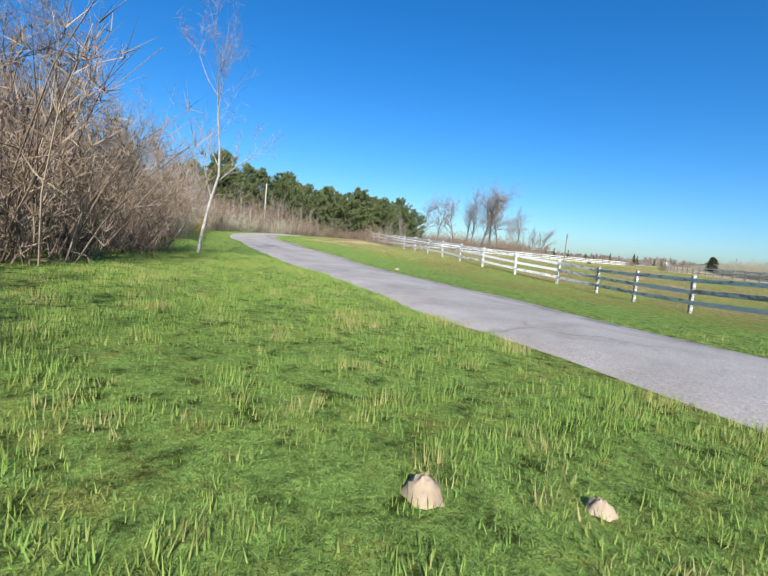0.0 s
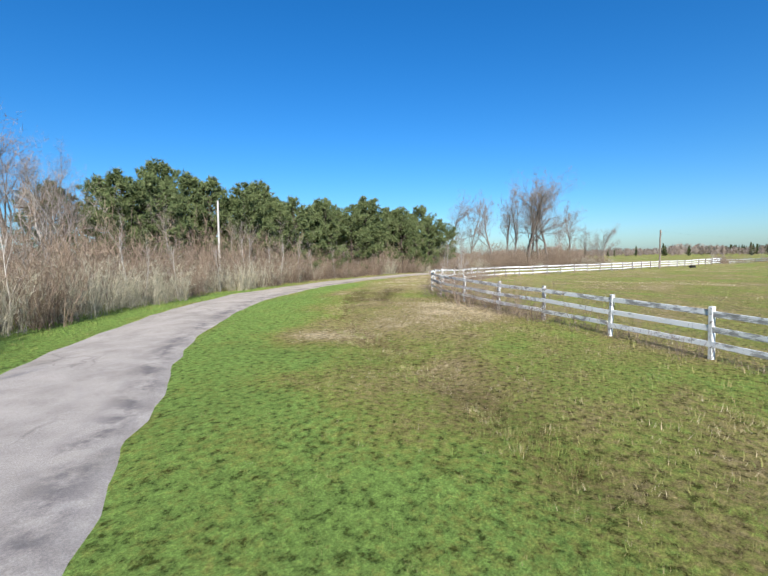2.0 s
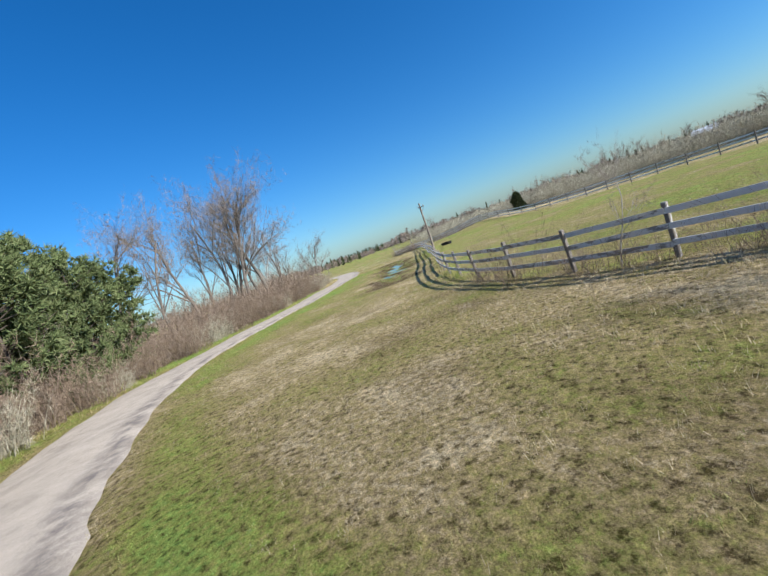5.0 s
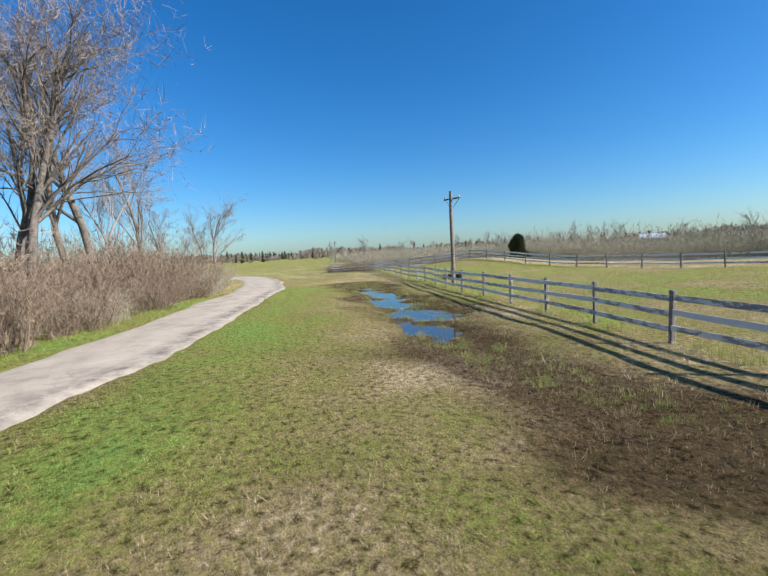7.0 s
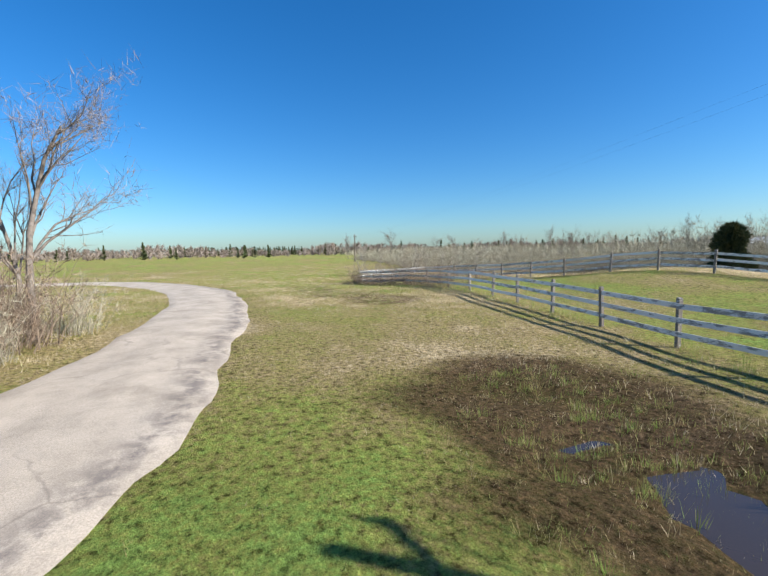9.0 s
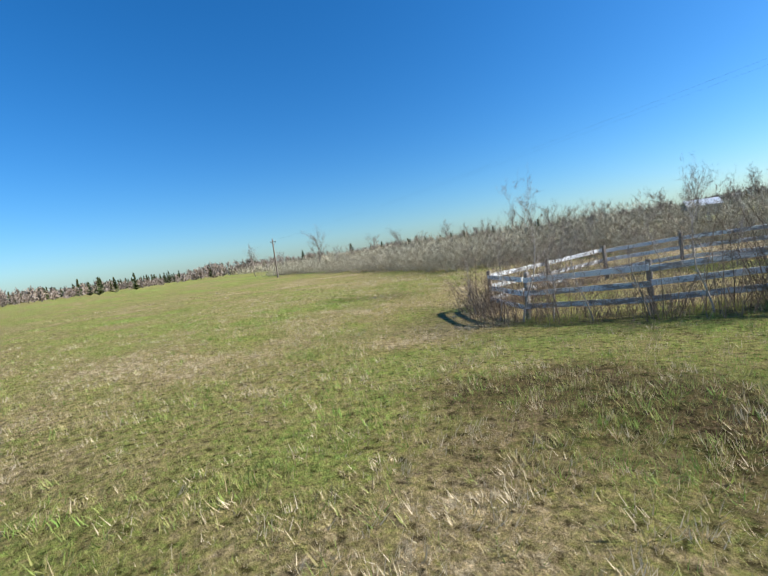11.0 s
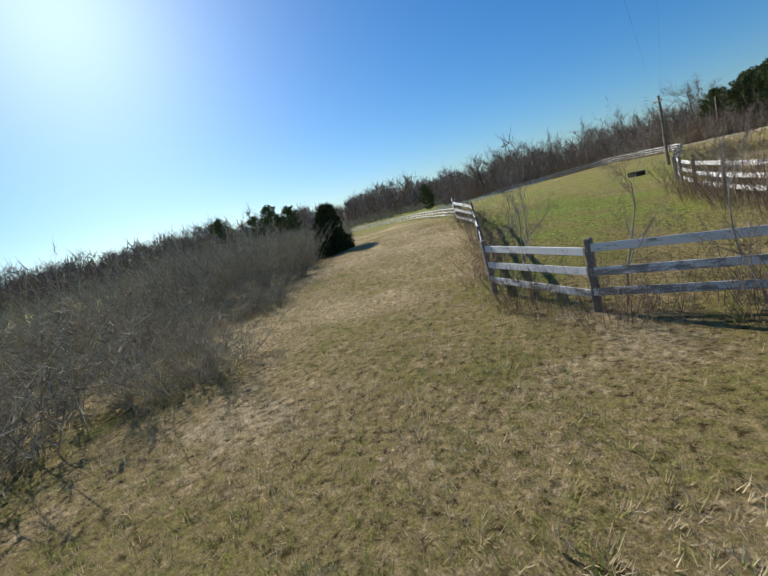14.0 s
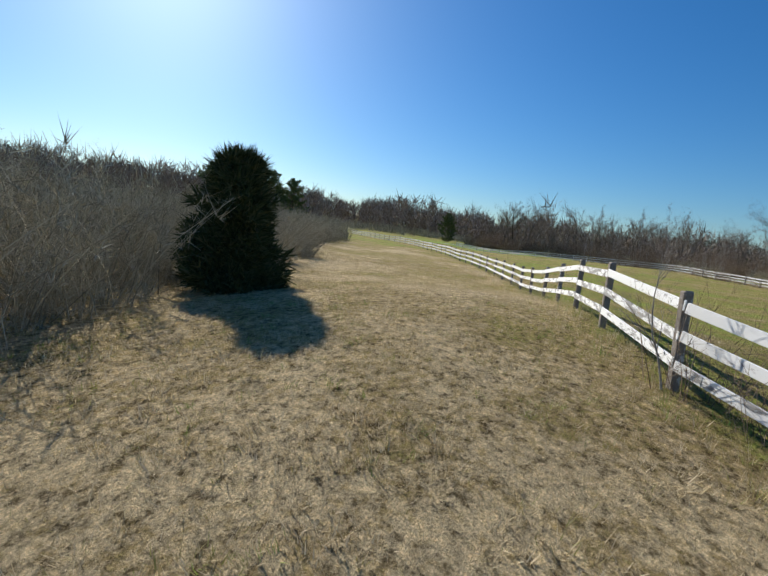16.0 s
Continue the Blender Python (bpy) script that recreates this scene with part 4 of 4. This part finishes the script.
SHRUBS = [shrub(301, 3.4, 1.7, 80, 4200, BRUSH, label="tangled leafless brown brush at the roadside"),
          shrub(302, 2.7, 1.8, 80, 4000, BRUSH, label="low tangled leafless brown brush at the roadside"),
          shrub(303, 4.2, 1.6, 70, 4200, BRUSH, label="tall leafless brown brush behind the verge"),
          shrub(304, 2.6, 1.9, 75, 4000, BRUSH_OLIVE, label="leafless olive-brown brush beside the grass"),
          shrub(307, 3.2, 1.8, 60, 3000, BRUSH_OLIVE, label="tall leafless grey-brown brush of the hedge"),
          shrub(305, 1.3, 0.7, 26, 420, BRUSH, label="small leafless bush growing against the fence")]
YELLOW = twig_material("yellow_flowers", [(0.16, 0.12, 0.05), (0.62, 0.45, 0.03), (0.75, 0.58, 0.05)])
forsythia = shrub(306, 1.9, 1.0, 40, 2600, YELLOW, label="forsythia bush in yellow flower among the leafless brush")
forsythia.matrix_basis = pose(-38.4, 50.2, gz(-38.4, 50.2) - 0.05)
LIGHT = [shrub_mesh(311, 3.4, 1.9, 28, 850, BRUSH, 0.024), shrub_mesh(312, 3.8, 1.9, 28, 850, BRUSH, 0.024), shrub_mesh(313, 2.8, 2.0, 26, 850, BRUSH, 0.024)]


def roadside():
    """The thicket on the outer side of the lane: rows of brush, with trees and pines behind."""
    back = Brush(LIGHT)
    n = len(ROAD)
    for k in range(0, n - 18, 2):
        x0, y0 = ROAD[k, :2]
        if x0 > 73:
            break
        near = np.interp(x0, [-50, -47, -44, -42, -36, -20, 20, 50, 70], [10.5, 9.0, 8.2, 7.2, 6.4, 5.6, 4.8, 4.8, 4.3])
        tall = 1.25 if x0 < -30 else (1.4 if x0 < 25 else 1.15)
        for row in range(5):
            off = near + row * 2.1 + R.normal(0, 0.35)
            x, y = beside(ROAD, off, k) + R.normal(0, 0.4, 2)
            s = R.uniform(0.8, 1.15)
            if row == 0 or (row == 1 and k % 4 == 0):
                kind = int(R.choice([0, 1, 3])) if row == 0 else int(R.integers(0, 3))
                place(SHRUBS[kind], x, y, s * 0.92, R.uniform(0, 360), 0.05, tall * (0.9 + 0.15 * row))
            else:
                back.add(int(R.integers(0, 3)), x, y, s, R.uniform(0, 6.28), tall * (0.9 + 0.14 * row))
    back.finish("brush", BRUSH, "deep leafless brown thicket behind the roadside brush")
    # trees standing in the thicket
    for x, y, kind, s in ((-45.6, 31.5, 4, 0.74), (-55.5, 29.5, 3, 0.95), (-52.5, 33.5, 0, 0.9), (-58.5, 26, 0, 1.0), (-50.5, 36, 1, 0.85), (-47, 39, 4, 1.0), (-46, 44, 1, 0.75),
                          (-42.5, 50, 4, 0.9), (-40, 56, 1, 0.62), (-36.5, 60, 4, 0.85), (-38, 66, 0, 0.6), (-31.5, 69, 4, 0.8), (-31, 75, 2, 0.62), (-27, 74, 4, 0.7), (-24, 77.5, 4, 0.75), (-26, 82, 2, 0.7),
                          (-19.5, 79.5, 4, 0.75), (-9.5, 84, 4, 0.7), (-3, 87.5, 4, 0.8), (2.5, 90.5, 2, 0.8), (9, 89.5, 4, 0.8), (21, 90.5, 4, 0.85), (26, 90, 4, 0.9),
                          (38, 90, 0, 0.75), (44, 88, 1, 0.85), (48, 86, 0, 0.85), (52, 83.5, 1, 1.0), (55.5, 81.5, 0, 1.05), (58, 80, 1, 1.12), (60, 79.3, 0, 1.12), (62.5, 84, 1, 1.0), (65, 79.5, 2, 0.85), (68.4, 78, 1, 0.85), (71, 80, 2, 0.8),
                          (57, 82.5, 0, 0.95), (54, 86, 1, 0.9), (74.0, 75.0, 2, 0.62), (76.5, 76.8, 1, 0.72), (72, 78, 4, 0.8), (72.3, 71.4, 0, 0.66), (74.0, 72.4, 1, 0.6)):
        place(TREES[kind], x, y, s * (1.3 if 34 < x < 72 else 1.0), R.uniform(0, 360), 0.08)
    # pale slender saplings in front of the pines
    for k in range(40, 112):
        if k % 2 and R.uniform() < 0.8:
            x, y = beside(ROAD, R.uniform(4.9, 6.8), k) + R.normal(0, 0.4, 2)
            place(TREES[5], x, y, R.uniform(0.65, 1.15), R.uniform(0, 360), 0.05)
    # the wood behind, along the first stretch
    for k in range(14, 78, 3):
        for row in range(2):
            x, y = beside(ROAD, R.uniform(13, 18) + 7 * row, k) + R.normal(0, 1.0, 2)
            place(TREES[int(R.choice([0, 1, 1, 2, 4]))], x, y, R.uniform(0.75, 1.1) + 0.1 * row, R.uniform(0, 360), 0.08)
    for x, y, kind, s in ((-20, 86, 0, 0.85), (-24, 91, 1, 0.85), (-15.5, 88, 1, 0.8), (-30, 96, 2, 0.85), (-12, 90, 2, 0.9), (-9.3, 104, 2, 1.2), (-7.1, 86.5, 1, 0.95), (-1, 92.5, 0, 0.95), (4, 97, 1, 1.0), (9.5, 93, 2, 0.85), (16.3, 91, 0, 0.98), (12, 98, 1, 1.0), (21, 96.5, 2, 0.9), (26, 94.5, 1, 0.95), (31.5, 91.5, 0, 0.98),
                          (35, 97, 2, 0.9), (40, 95, 1, 0.95), (46, 97, 0, 0.9), (52, 94, 1, 0.92), (60.5, 94.5, 0, 0.95), (56, 99, 2, 0.9), (-14, 92, 1, 0.85), (-3, 101, 0, 0.95), (20, 104, 1, 1.0), (30, 103, 0, 1.0), (43, 104, 1, 1.0), (-18, 98, 2, 0.9),
                          (33.5, 89.2, 1, 0.82), (29.5, 88.6, 0, 0.8), (26, 89.3, 1, 0.85), (22.5, 89, 2, 0.82), (11, 89.5, 1, 0.9), (6, 88.8, 0, 0.88), (1, 89, 1, 0.92), (-11, 87.5, 0, 0.92), (-17.5, 84.5, 1, 0.9), (-4, 89, 2, 0.9), (1.5, 94.5, 1, 0.9), (6.5, 91.5, 1, 0.85), (13, 94, 1, 0.9), (19, 92.5, 1, 0.9), (23.5, 92.5, 0, 0.9), (28.5, 95, 1, 0.95), (34.5, 92.5, 1, 0.9), (38, 93.5, 0, 0.85), (43, 93, 1, 0.8), (48.5, 93, 1, 0.85), (15, 101, 0, 1.0), (8, 101, 1, 1.0), (25, 100, 1, 1.0), (37, 101, 0, 1.0), (50, 100, 1, 1.0)):
        if x < 34:
            place(PINES[kind], x, y, s * 0.98, R.uniform(0, 360), 0.1)


roadside()


def hedge():
    """The broad belt of brush on the far side, with small trees standing out of it."""
    back = Brush(LIGHT)
    for k in range(0, len(HEDGE), 2):
        x0 = HEDGE[k, 0]
        for row in range(8):
            if row > 3 and k % 4:
                continue
            x, y = beside(HEDGE, row * 2.4 + R.normal(0, 0.5) - 0.6, k) + R.normal(0, 0.5, 2)
            s, squash = R.uniform(0.9, 1.25), float(np.interp(x0, [70, 74, 82, 88, 102, 116], [0.90, 1.1, 0.95, 0.66, 0.62, 0.58])) + 0.07 * min(row, 4)
            if row == 0 and 40 < x0 < 115:
                if 76 < x0 < 104:
                    s, y = s * (0.72 if x0 > 84 else 0.85), y - 0.5
                place(SHRUBS[int(R.choice([3, 4, 4]))], x, y, s, R.uniform(0, 360), 0.05, squash)
            else:
                back.add(int(R.integers(0, 3)), x, y, s, R.uniform(0, 6.28), squash)
    for x, y, kind, s in ((-11, -48, 2, 1.1), (-18.5, -40, 0, 1.05), (-21.5, -36, 2, 1.15), (-25.5, -31, 0, 1.1), (-72, 5, 1, 0.9)):
        place(PINES[kind], x, y, s, R.uniform(0, 360), 0.1)
    # the edge of the wood that shows over the brush
    for a in range(112, 226, 3):
        d, turn = R.uniform(75, 105), radians(a + R.uniform(-1.2, 1.2))
        place(TREES[int(R.integers(0, 3))], 92 + d * math.sin(turn), 62 + d * math.cos(turn), R.uniform(0.42, 0.62), R.uniform(0, 360), 0.1)
    back.finish("brush", BRUSH_OLIVE, "broad belt of leafless olive-brown brush")


hedge()


def fence_brush():
    """Saplings and small bushes that have grown up along the fence line."""
    run = np.r_[0, np.cumsum(np.linalg.norm(np.diff(FENCE[:, :2], axis=0), axis=1))]

    def mark(x, y):
        return run[int(np.argmin(np.hypot(FENCE[:, 0] - x, FENCE[:, 1] - y)))]

    for p, q, step, s in (((-16.6, 50), (-11.4, 58.4), 0.45, 1.25), ((-20, 44), (-16.6, 50), 1.1, 0.9), ((-11.4, 58.4), (-6.8, 62), 1.1, 0.8), ((-4.5, 62.8), (3, 65), 0.5, 1.2), ((3, 65), (16, 67.5), 0.7, 1.2), ((80, 50), (94, 48), 0.42, 1.5), ((94, 48), (92, 44), 0.6, 1.2), ((92, 44), (82, 42.6), 0.8, 0.95), ((80, 42), (76, 40.7), 0.9, 1.0)):
        for d in np.arange(mark(*p), mark(*q), step * 1.1):
            k = int(np.searchsorted(run, d))
            x, y = beside(FENCE, R.normal(0.1, 0.3), k)
            place(SHRUBS[5], x, y, s * R.uniform(0.6, 1.2), R.uniform(0, 360), 0.03, R.uniform(0.8, 1.5))
    for x, y, s in ((85.5, 51.3, 0.30), (88, 52.3, 0.34), (90.2, 53.2, 0.28), (92, 53.5, 0.40), (94.3, 52.6, 0.24), (91.4, 44.7, 0.31), (92.9, 46.2, 0.33), (93.7, 47.9, 0.31), (89.2, 44.4, 0.33), (86.5, 43.9, 0.30), (83.5, 50.6, 0.30), (87, 51.6, 0.27), (89.2, 52.5, 0.26), (91.2, 53.3, 0.28), (92.8, 53.4, 0.30), (2.6, 64.6, 0.40), (1.3, 64.4, 0.36), (-0.5, 63.9, 0.44), (-1.3, 63.6, 0.48), (-2.1, 63.4, 0.40), (-4.2, 62.9, 0.34), (8.5, 66.8, 0.34), (-13.6, 55.2, 0.22), (-14.6, 53.6, 0.2), (78.8, 41.6, 0.26), (77.9, 41.3, 0.30), (79.6, 42, 0.22), (76.4, 40.6, 0.24)):
        place(TREES[4], x, y, s, R.uniform(0, 360), 0.05)


fence_brush()
cedar = cedar_tree(401, 3.1, 1.05, 3400, 9, "dense dark green red cedar at the end of the hedge")
cedar.matrix_basis = pose(73.9, 31.5, gz(73.9, 31.5) - 0.05, 0, 0, 20)
for x, y, s in ((80, 10.5, 0.5), (74.5, 10, 0.4)):
    place(cedar, x, y, s, R.uniform(0, 360))
for proto in TREES + PINES + SHRUBS:
    for o in (*proto.children_recursive, proto):
        bpy.data.objects.remove(o)


# ---- poles ----
def cylinder(name, r0, r1, h, mat, sides=12):
    t = Tubes()
    z = np.linspace(0, h, 6)
    t.tube(np.stack([0.012 * np.sin(z * 1.7), 0.012 * np.cos(z * 1.3), z], 1), np.linspace(r0, r1, 6), sides)
    t.tube(np.array([[0, 0.012, h], [0, 0.012, h + 0.015]]), [r1, 0.002], sides)
    return t.mesh(name, mat)


def utility_pole(x, y, h, turn):
    ob = thing("utility_pole", x, y, gz(x, y) - 0.05, turn, "tall brown wooden utility pole with a crossarm beside the fence", "pole")
    part("pole", cylinder("pole", 0.15, 0.10, h, POLE_WOOD), ob)
    arm = part("crossarm", box_mesh("crossarm", 1.5, 0.09, 0.10, POLE_WOOD, 0.008), ob)
    arm.location = (0, -0.13, h - 0.55)
    for s in (-1, 1):
        b = part("brace", box_mesh("brace", 0.03, 0.02, 0.85, POLE_WOOD, 0.003), ob)
        b.matrix_basis = pose(0.02 * s, -0.15, h - 1.12, 0, 48 * s, 0)
        for q in (0.66,):
            i = part("insulator", cylinder("insulator", 0.045, 0.03, 0.16, POLE_GREY, 8), arm, "small pale ceramic insulator")
            i.location = (s * q, 0, 0.10)
    return ob


POLES = [(52.0, 57.3, 6.55, 12), (152.6, 32.1, 6.6, 12)]
for x, y, h, turn in POLES:
    utility_pole(x, y, h, turn)
old = thing("utility_pole", -12.4, 83.0, gz(-12.4, 83.0) - 0.2, 0, "bare weathered pole standing in the roadside brush", "pole")
p = part("pole", cylinder("pole", 0.12, 0.085, 8.4, POLE_GREY), old)
p.matrix_basis = pose(0, 0, 0, -0.5, 1.0, 0)


def wires():
    """The two conductors that hang between the poles, one object a conductor."""
    for side in (-1, 1):
        ends = [(x + side * 0.66 * math.cos(radians(turn)), y + side * 0.66 * math.sin(radians(turn)), gz(x, y) + h - 0.28) for x, y, h, turn in POLES]
        ends = ends + [(262, 8 + side * 0.66, 8.0)]
        line = Tubes()
        for a, b in zip(ends, ends[1:]):
            u = np.linspace(0, 1, 25)[:, None]
            q = np.array(a) * (1 - u) + np.array(b) * u
            q[:, 2] -= 4 * 0.9 * (u * (1 - u))[:, 0]
            line.tube(q, np.full(25, 0.0013), 4)
        ob = new("power_line", line.mesh("power_line", WIRE))
        tagged(ob, "thin dark overhead wire sagging between the poles", "wire", "overhead wires")


WIRE = plain_material("dark_wire", (0.02, 0.02, 0.022), (0.05, 0.05, 0.05), 3.0, 0.5)
wires()


# ---- small things ----
def nest_box(x, y, z, turn):
    ob = thing("nest_box", x, y, z, turn, "small dark wooden nest box fixed to a fence post", "nest box")
    part("box", box_mesh("box", 0.16, 0.15, 0.30, POLE_WOOD, 0.006), ob)
    lid = part("lid", box_mesh("lid", 0.20, 0.21, 0.025, POLE_WOOD, 0.004), ob)
    lid.matrix_basis = pose(0, 0.02, 0.30, 6, 0, 0)
    return ob


k = int(np.argmin(np.hypot(FPX + 10.1, FPY - 60.5)))
nest_box(FPX[k] - 0.09, FPY[k] + 0.12, gz(FPX[k], FPY[k]) + 0.98, 35)


def trough(x, y, turn):
    """A low black stock tank lying in the paddock."""
    bm = bmesh.new()
    n = 20
    rings = [(0.0, 0.95, 0.42), (0.36, 1.0, 0.46), (0.38, 1.03, 0.49), (0.38, 0.97, 0.43), (0.06, 0.9, 0.38)]
    vs = [[bm.verts.new((rx * math.copysign(abs(math.cos(a)) ** 0.6, math.cos(a)), ry * math.copysign(abs(math.sin(a)) ** 0.6, math.sin(a)), z)) for a in (2 * math.pi * i / n for i in range(n))] for z, rx, ry in rings]
    for a, b in zip(vs, vs[1:]):
        for i in range(n):
            bm.faces.new((a[i], a[(i + 1) % n], b[(i + 1) % n], b[i]))
    bm.faces.new(vs[0][::-1])
    bm.faces.new(vs[-1])
    me = bpy.data.meshes.new("trough")
    bm.to_mesh(me)
    me.materials.append(plain_material("black_rubber", (0.012, 0.012, 0.012), (0.035, 0.033, 0.03), 6.0, 0.6))
    ob = new("trough", me)
    ob.matrix_basis = pose(x, y, gz(x, y), 0, 0, turn)
    tagged(ob, "low black rubber stock trough standing in the paddock", "trough")


trough(57.8, 53.4, 15)


def mound(x, y, w, h, seed):
    """A small bare heap of dry tan soil."""
    r = np.random.default_rng(seed)
    n, m = 7, 16
    v = []
    for i in range(n):
        t = i / (n - 1)
        for j in range(m):
            a = 2 * math.pi * j / m
            q = w * t * (1 + 0.12 * r.normal())
            v.append((q * math.cos(a), q * math.sin(a), h * (1 - t**2) * (1 + 0.10 * r.normal()) - 0.02))
    f = [(i * m + j, i * m + (j + 1) % m, (i + 1) * m + (j + 1) % m, (i + 1) * m + j) for i in range(n - 1) for j in range(m)]
    ob = new("soil_mound", mesh_from("soil_mound", v, np.array(f), SOIL, True))
    ob.matrix_basis = pose(x, y, gz(x, y))
    tagged(ob, "small heap of dry tan soil in the grass", "soil mound")


SOIL = plain_material("dry_soil", (0.30, 0.22, 0.14), (0.50, 0.39, 0.27), 9.0, 1.0, 0.05)


def shed():
    """A small pale shed far off beyond the brush."""
    ob = thing("shed", 118, -66, gz(118, -66), 35, "small pale shed with a light metal roof, far beyond the brush", "shed")
    wall = plain_material("shed_wall", (0.32, 0.30, 0.27), (0.45, 0.43, 0.40), 2.0)
    roof = plain_material("metal_roof", (0.50, 0.52, 0.54), (0.68, 0.70, 0.72), 2.0, 0.45, 0.5)
    part("wall", box_mesh("wall", 7, 5, 3.0, wall, 0.02), ob)
    for s in (-1, 1):
        q = part("roof", box_mesh("roof", 7.6, 3.3, 0.12, roof, 0.01), ob)
        q.matrix_basis = pose(0, s * 1.42, 3.35, -28 * s, 0, 0)
    d = part("door", box_mesh("door", 1.2, 0.08, 2.1, plain_material("shed_door", (0.1, 0.08, 0.07), (0.16, 0.14, 0.12), 3.0), 0.01), ob)
    d.location = (0.5, 2.53, 0)


shed()


# ---- distance ----
def far_woods():
    """Leafless woods round the horizon, one belt of many small trees."""
    r = np.random.default_rng(55)
    t = Tubes()
    n = 4200
    a = r.uniform(0, 2 * np.pi, n)
    deg = np.degrees(a)
    south = smooth(deg, 140, 200) * (1 - smooth(deg, 285, 310))
    d = r.uniform(260, 430, n) - 130 * south * r.uniform(0, 1, n)
    x, y = 20 + d * np.sin(a), 40 + d * np.cos(a)
    h = r.uniform(8, 14, n) * (0.6 + 0.7 * hashed(deg, d * 0, 2.2, 3)) * (0.55 + 1.05 * south)
    base = np.stack([x, y, ground_z(x, y) - 0.2], 1)
    t.blades(base, base + np.stack([r.normal(0, 0.4, n), r.normal(0, 0.4, n), h * 0.9], 1), 0.45)
    k = np.repeat(np.arange(n), 64)
    u = r.uniform(0.12, 0.8, len(k))
    wide = 0.16 * h[k] * np.sin(np.pi * np.clip(u + 0.15, 0, 1))
    p = base[k] + np.stack([0 * u, 0 * u, u * h[k]], 1) + r.normal(0, 1, (len(k), 3)) * wide[:, None] * np.array([1, 1, 0.2])
    w = unit(r.normal(0, 0.6, (len(k), 3)) + np.array([0, 0, 0.8]))
    t.blades(p, p + w * (h[k] * r.uniform(0.15, 0.34, len(k)))[:, None], 0.40)
    ob = new("far_woods", t.mesh("far_woods", TWIGS, False))
    tagged(ob, "distant belt of leafless grey woods on the horizon", "woods", kind="stuff")
    t = Tubes()
    n = 420
    a = np.r_[r.uniform(0, 2 * np.pi, 300), np.radians(r.uniform(84, 97, 120))]
    d = np.r_[r.uniform(210, 330, 300), r.uniform(330, 380, 120)]
    x, y = 20 + d * np.sin(a), 40 + d * np.cos(a)
    h = np.r_[r.uniform(4, 7, 300), r.uniform(4, 6.5, 120)]
    base = np.stack([x, y, ground_z(x, y)], 1)
    k = np.repeat(np.arange(n), 60)
    u = r.uniform(0.05, 1, len(k))
    ang = r.uniform(0, 2 * np.pi, len(k))
    q = h[k] * 0.34 * (1.02 - u)
    p = base[k] + np.stack([0 * u, 0 * u, u * h[k]], 1)
    t.blades(p, p + np.stack([np.cos(ang) * q, np.sin(ang) * q, 0.1 * h[k]], 1), 0.13 * h[k])
    ob = new("far_conifers", t.mesh("far_conifers", CEDAR, False))
    tagged(ob, "distant dark conifers among the leafless woods", "conifers", kind="stuff")
    t = Tubes()
    n = 8000
    a = r.uniform(0, 2 * np.pi, n)
    d = r.uniform(120, 260, n) + 40 * r.uniform(0, 1, n)
    x, y = 20 + d * np.sin(a), 40 + d * np.cos(a)
    field = (np.degrees(a) > 40) & (np.degrees(a) < 100) & (d < 300)
    south = (y < -10)
    keep = ~field | south
    x, y = x[keep], y[keep]
    base = np.stack([x, y, ground_z(x, y) - 0.1], 1)
    h = r.uniform(1.6, 3.4, len(x)) * np.where(y < 0, 1.5, 1.0)
    k = np.repeat(np.arange(len(x)), 26)
    p = base[k] + r.normal(0, 1.3, (len(k), 3)) * np.array([1, 1, 0]) + np.stack([0 * h[k], 0 * h[k], h[k] * r.uniform(0, 0.55, len(k))], 1)
    w = unit(r.normal(0, 0.5, (len(k), 3)) + np.array([0, 0, 0.9]))
    t.blades(p, p + w * (h[k] * r.uniform(0.3, 0.6, len(k)))[:, None], 0.22)
    ob = new("far_brush", t.mesh("far_brush", BRUSH_OLIVE, False))
    tagged(ob, "distant leafless olive-brown brush beyond the paddock", "brush", kind="stuff")


far_woods()
mound(-49.68, 20.42, 0.085, 0.085, 1)
mound(-49.28, 20.0, 0.06, 0.06, 2)
mound(-37.6, 31.1, 0.14, 0.09, 3)
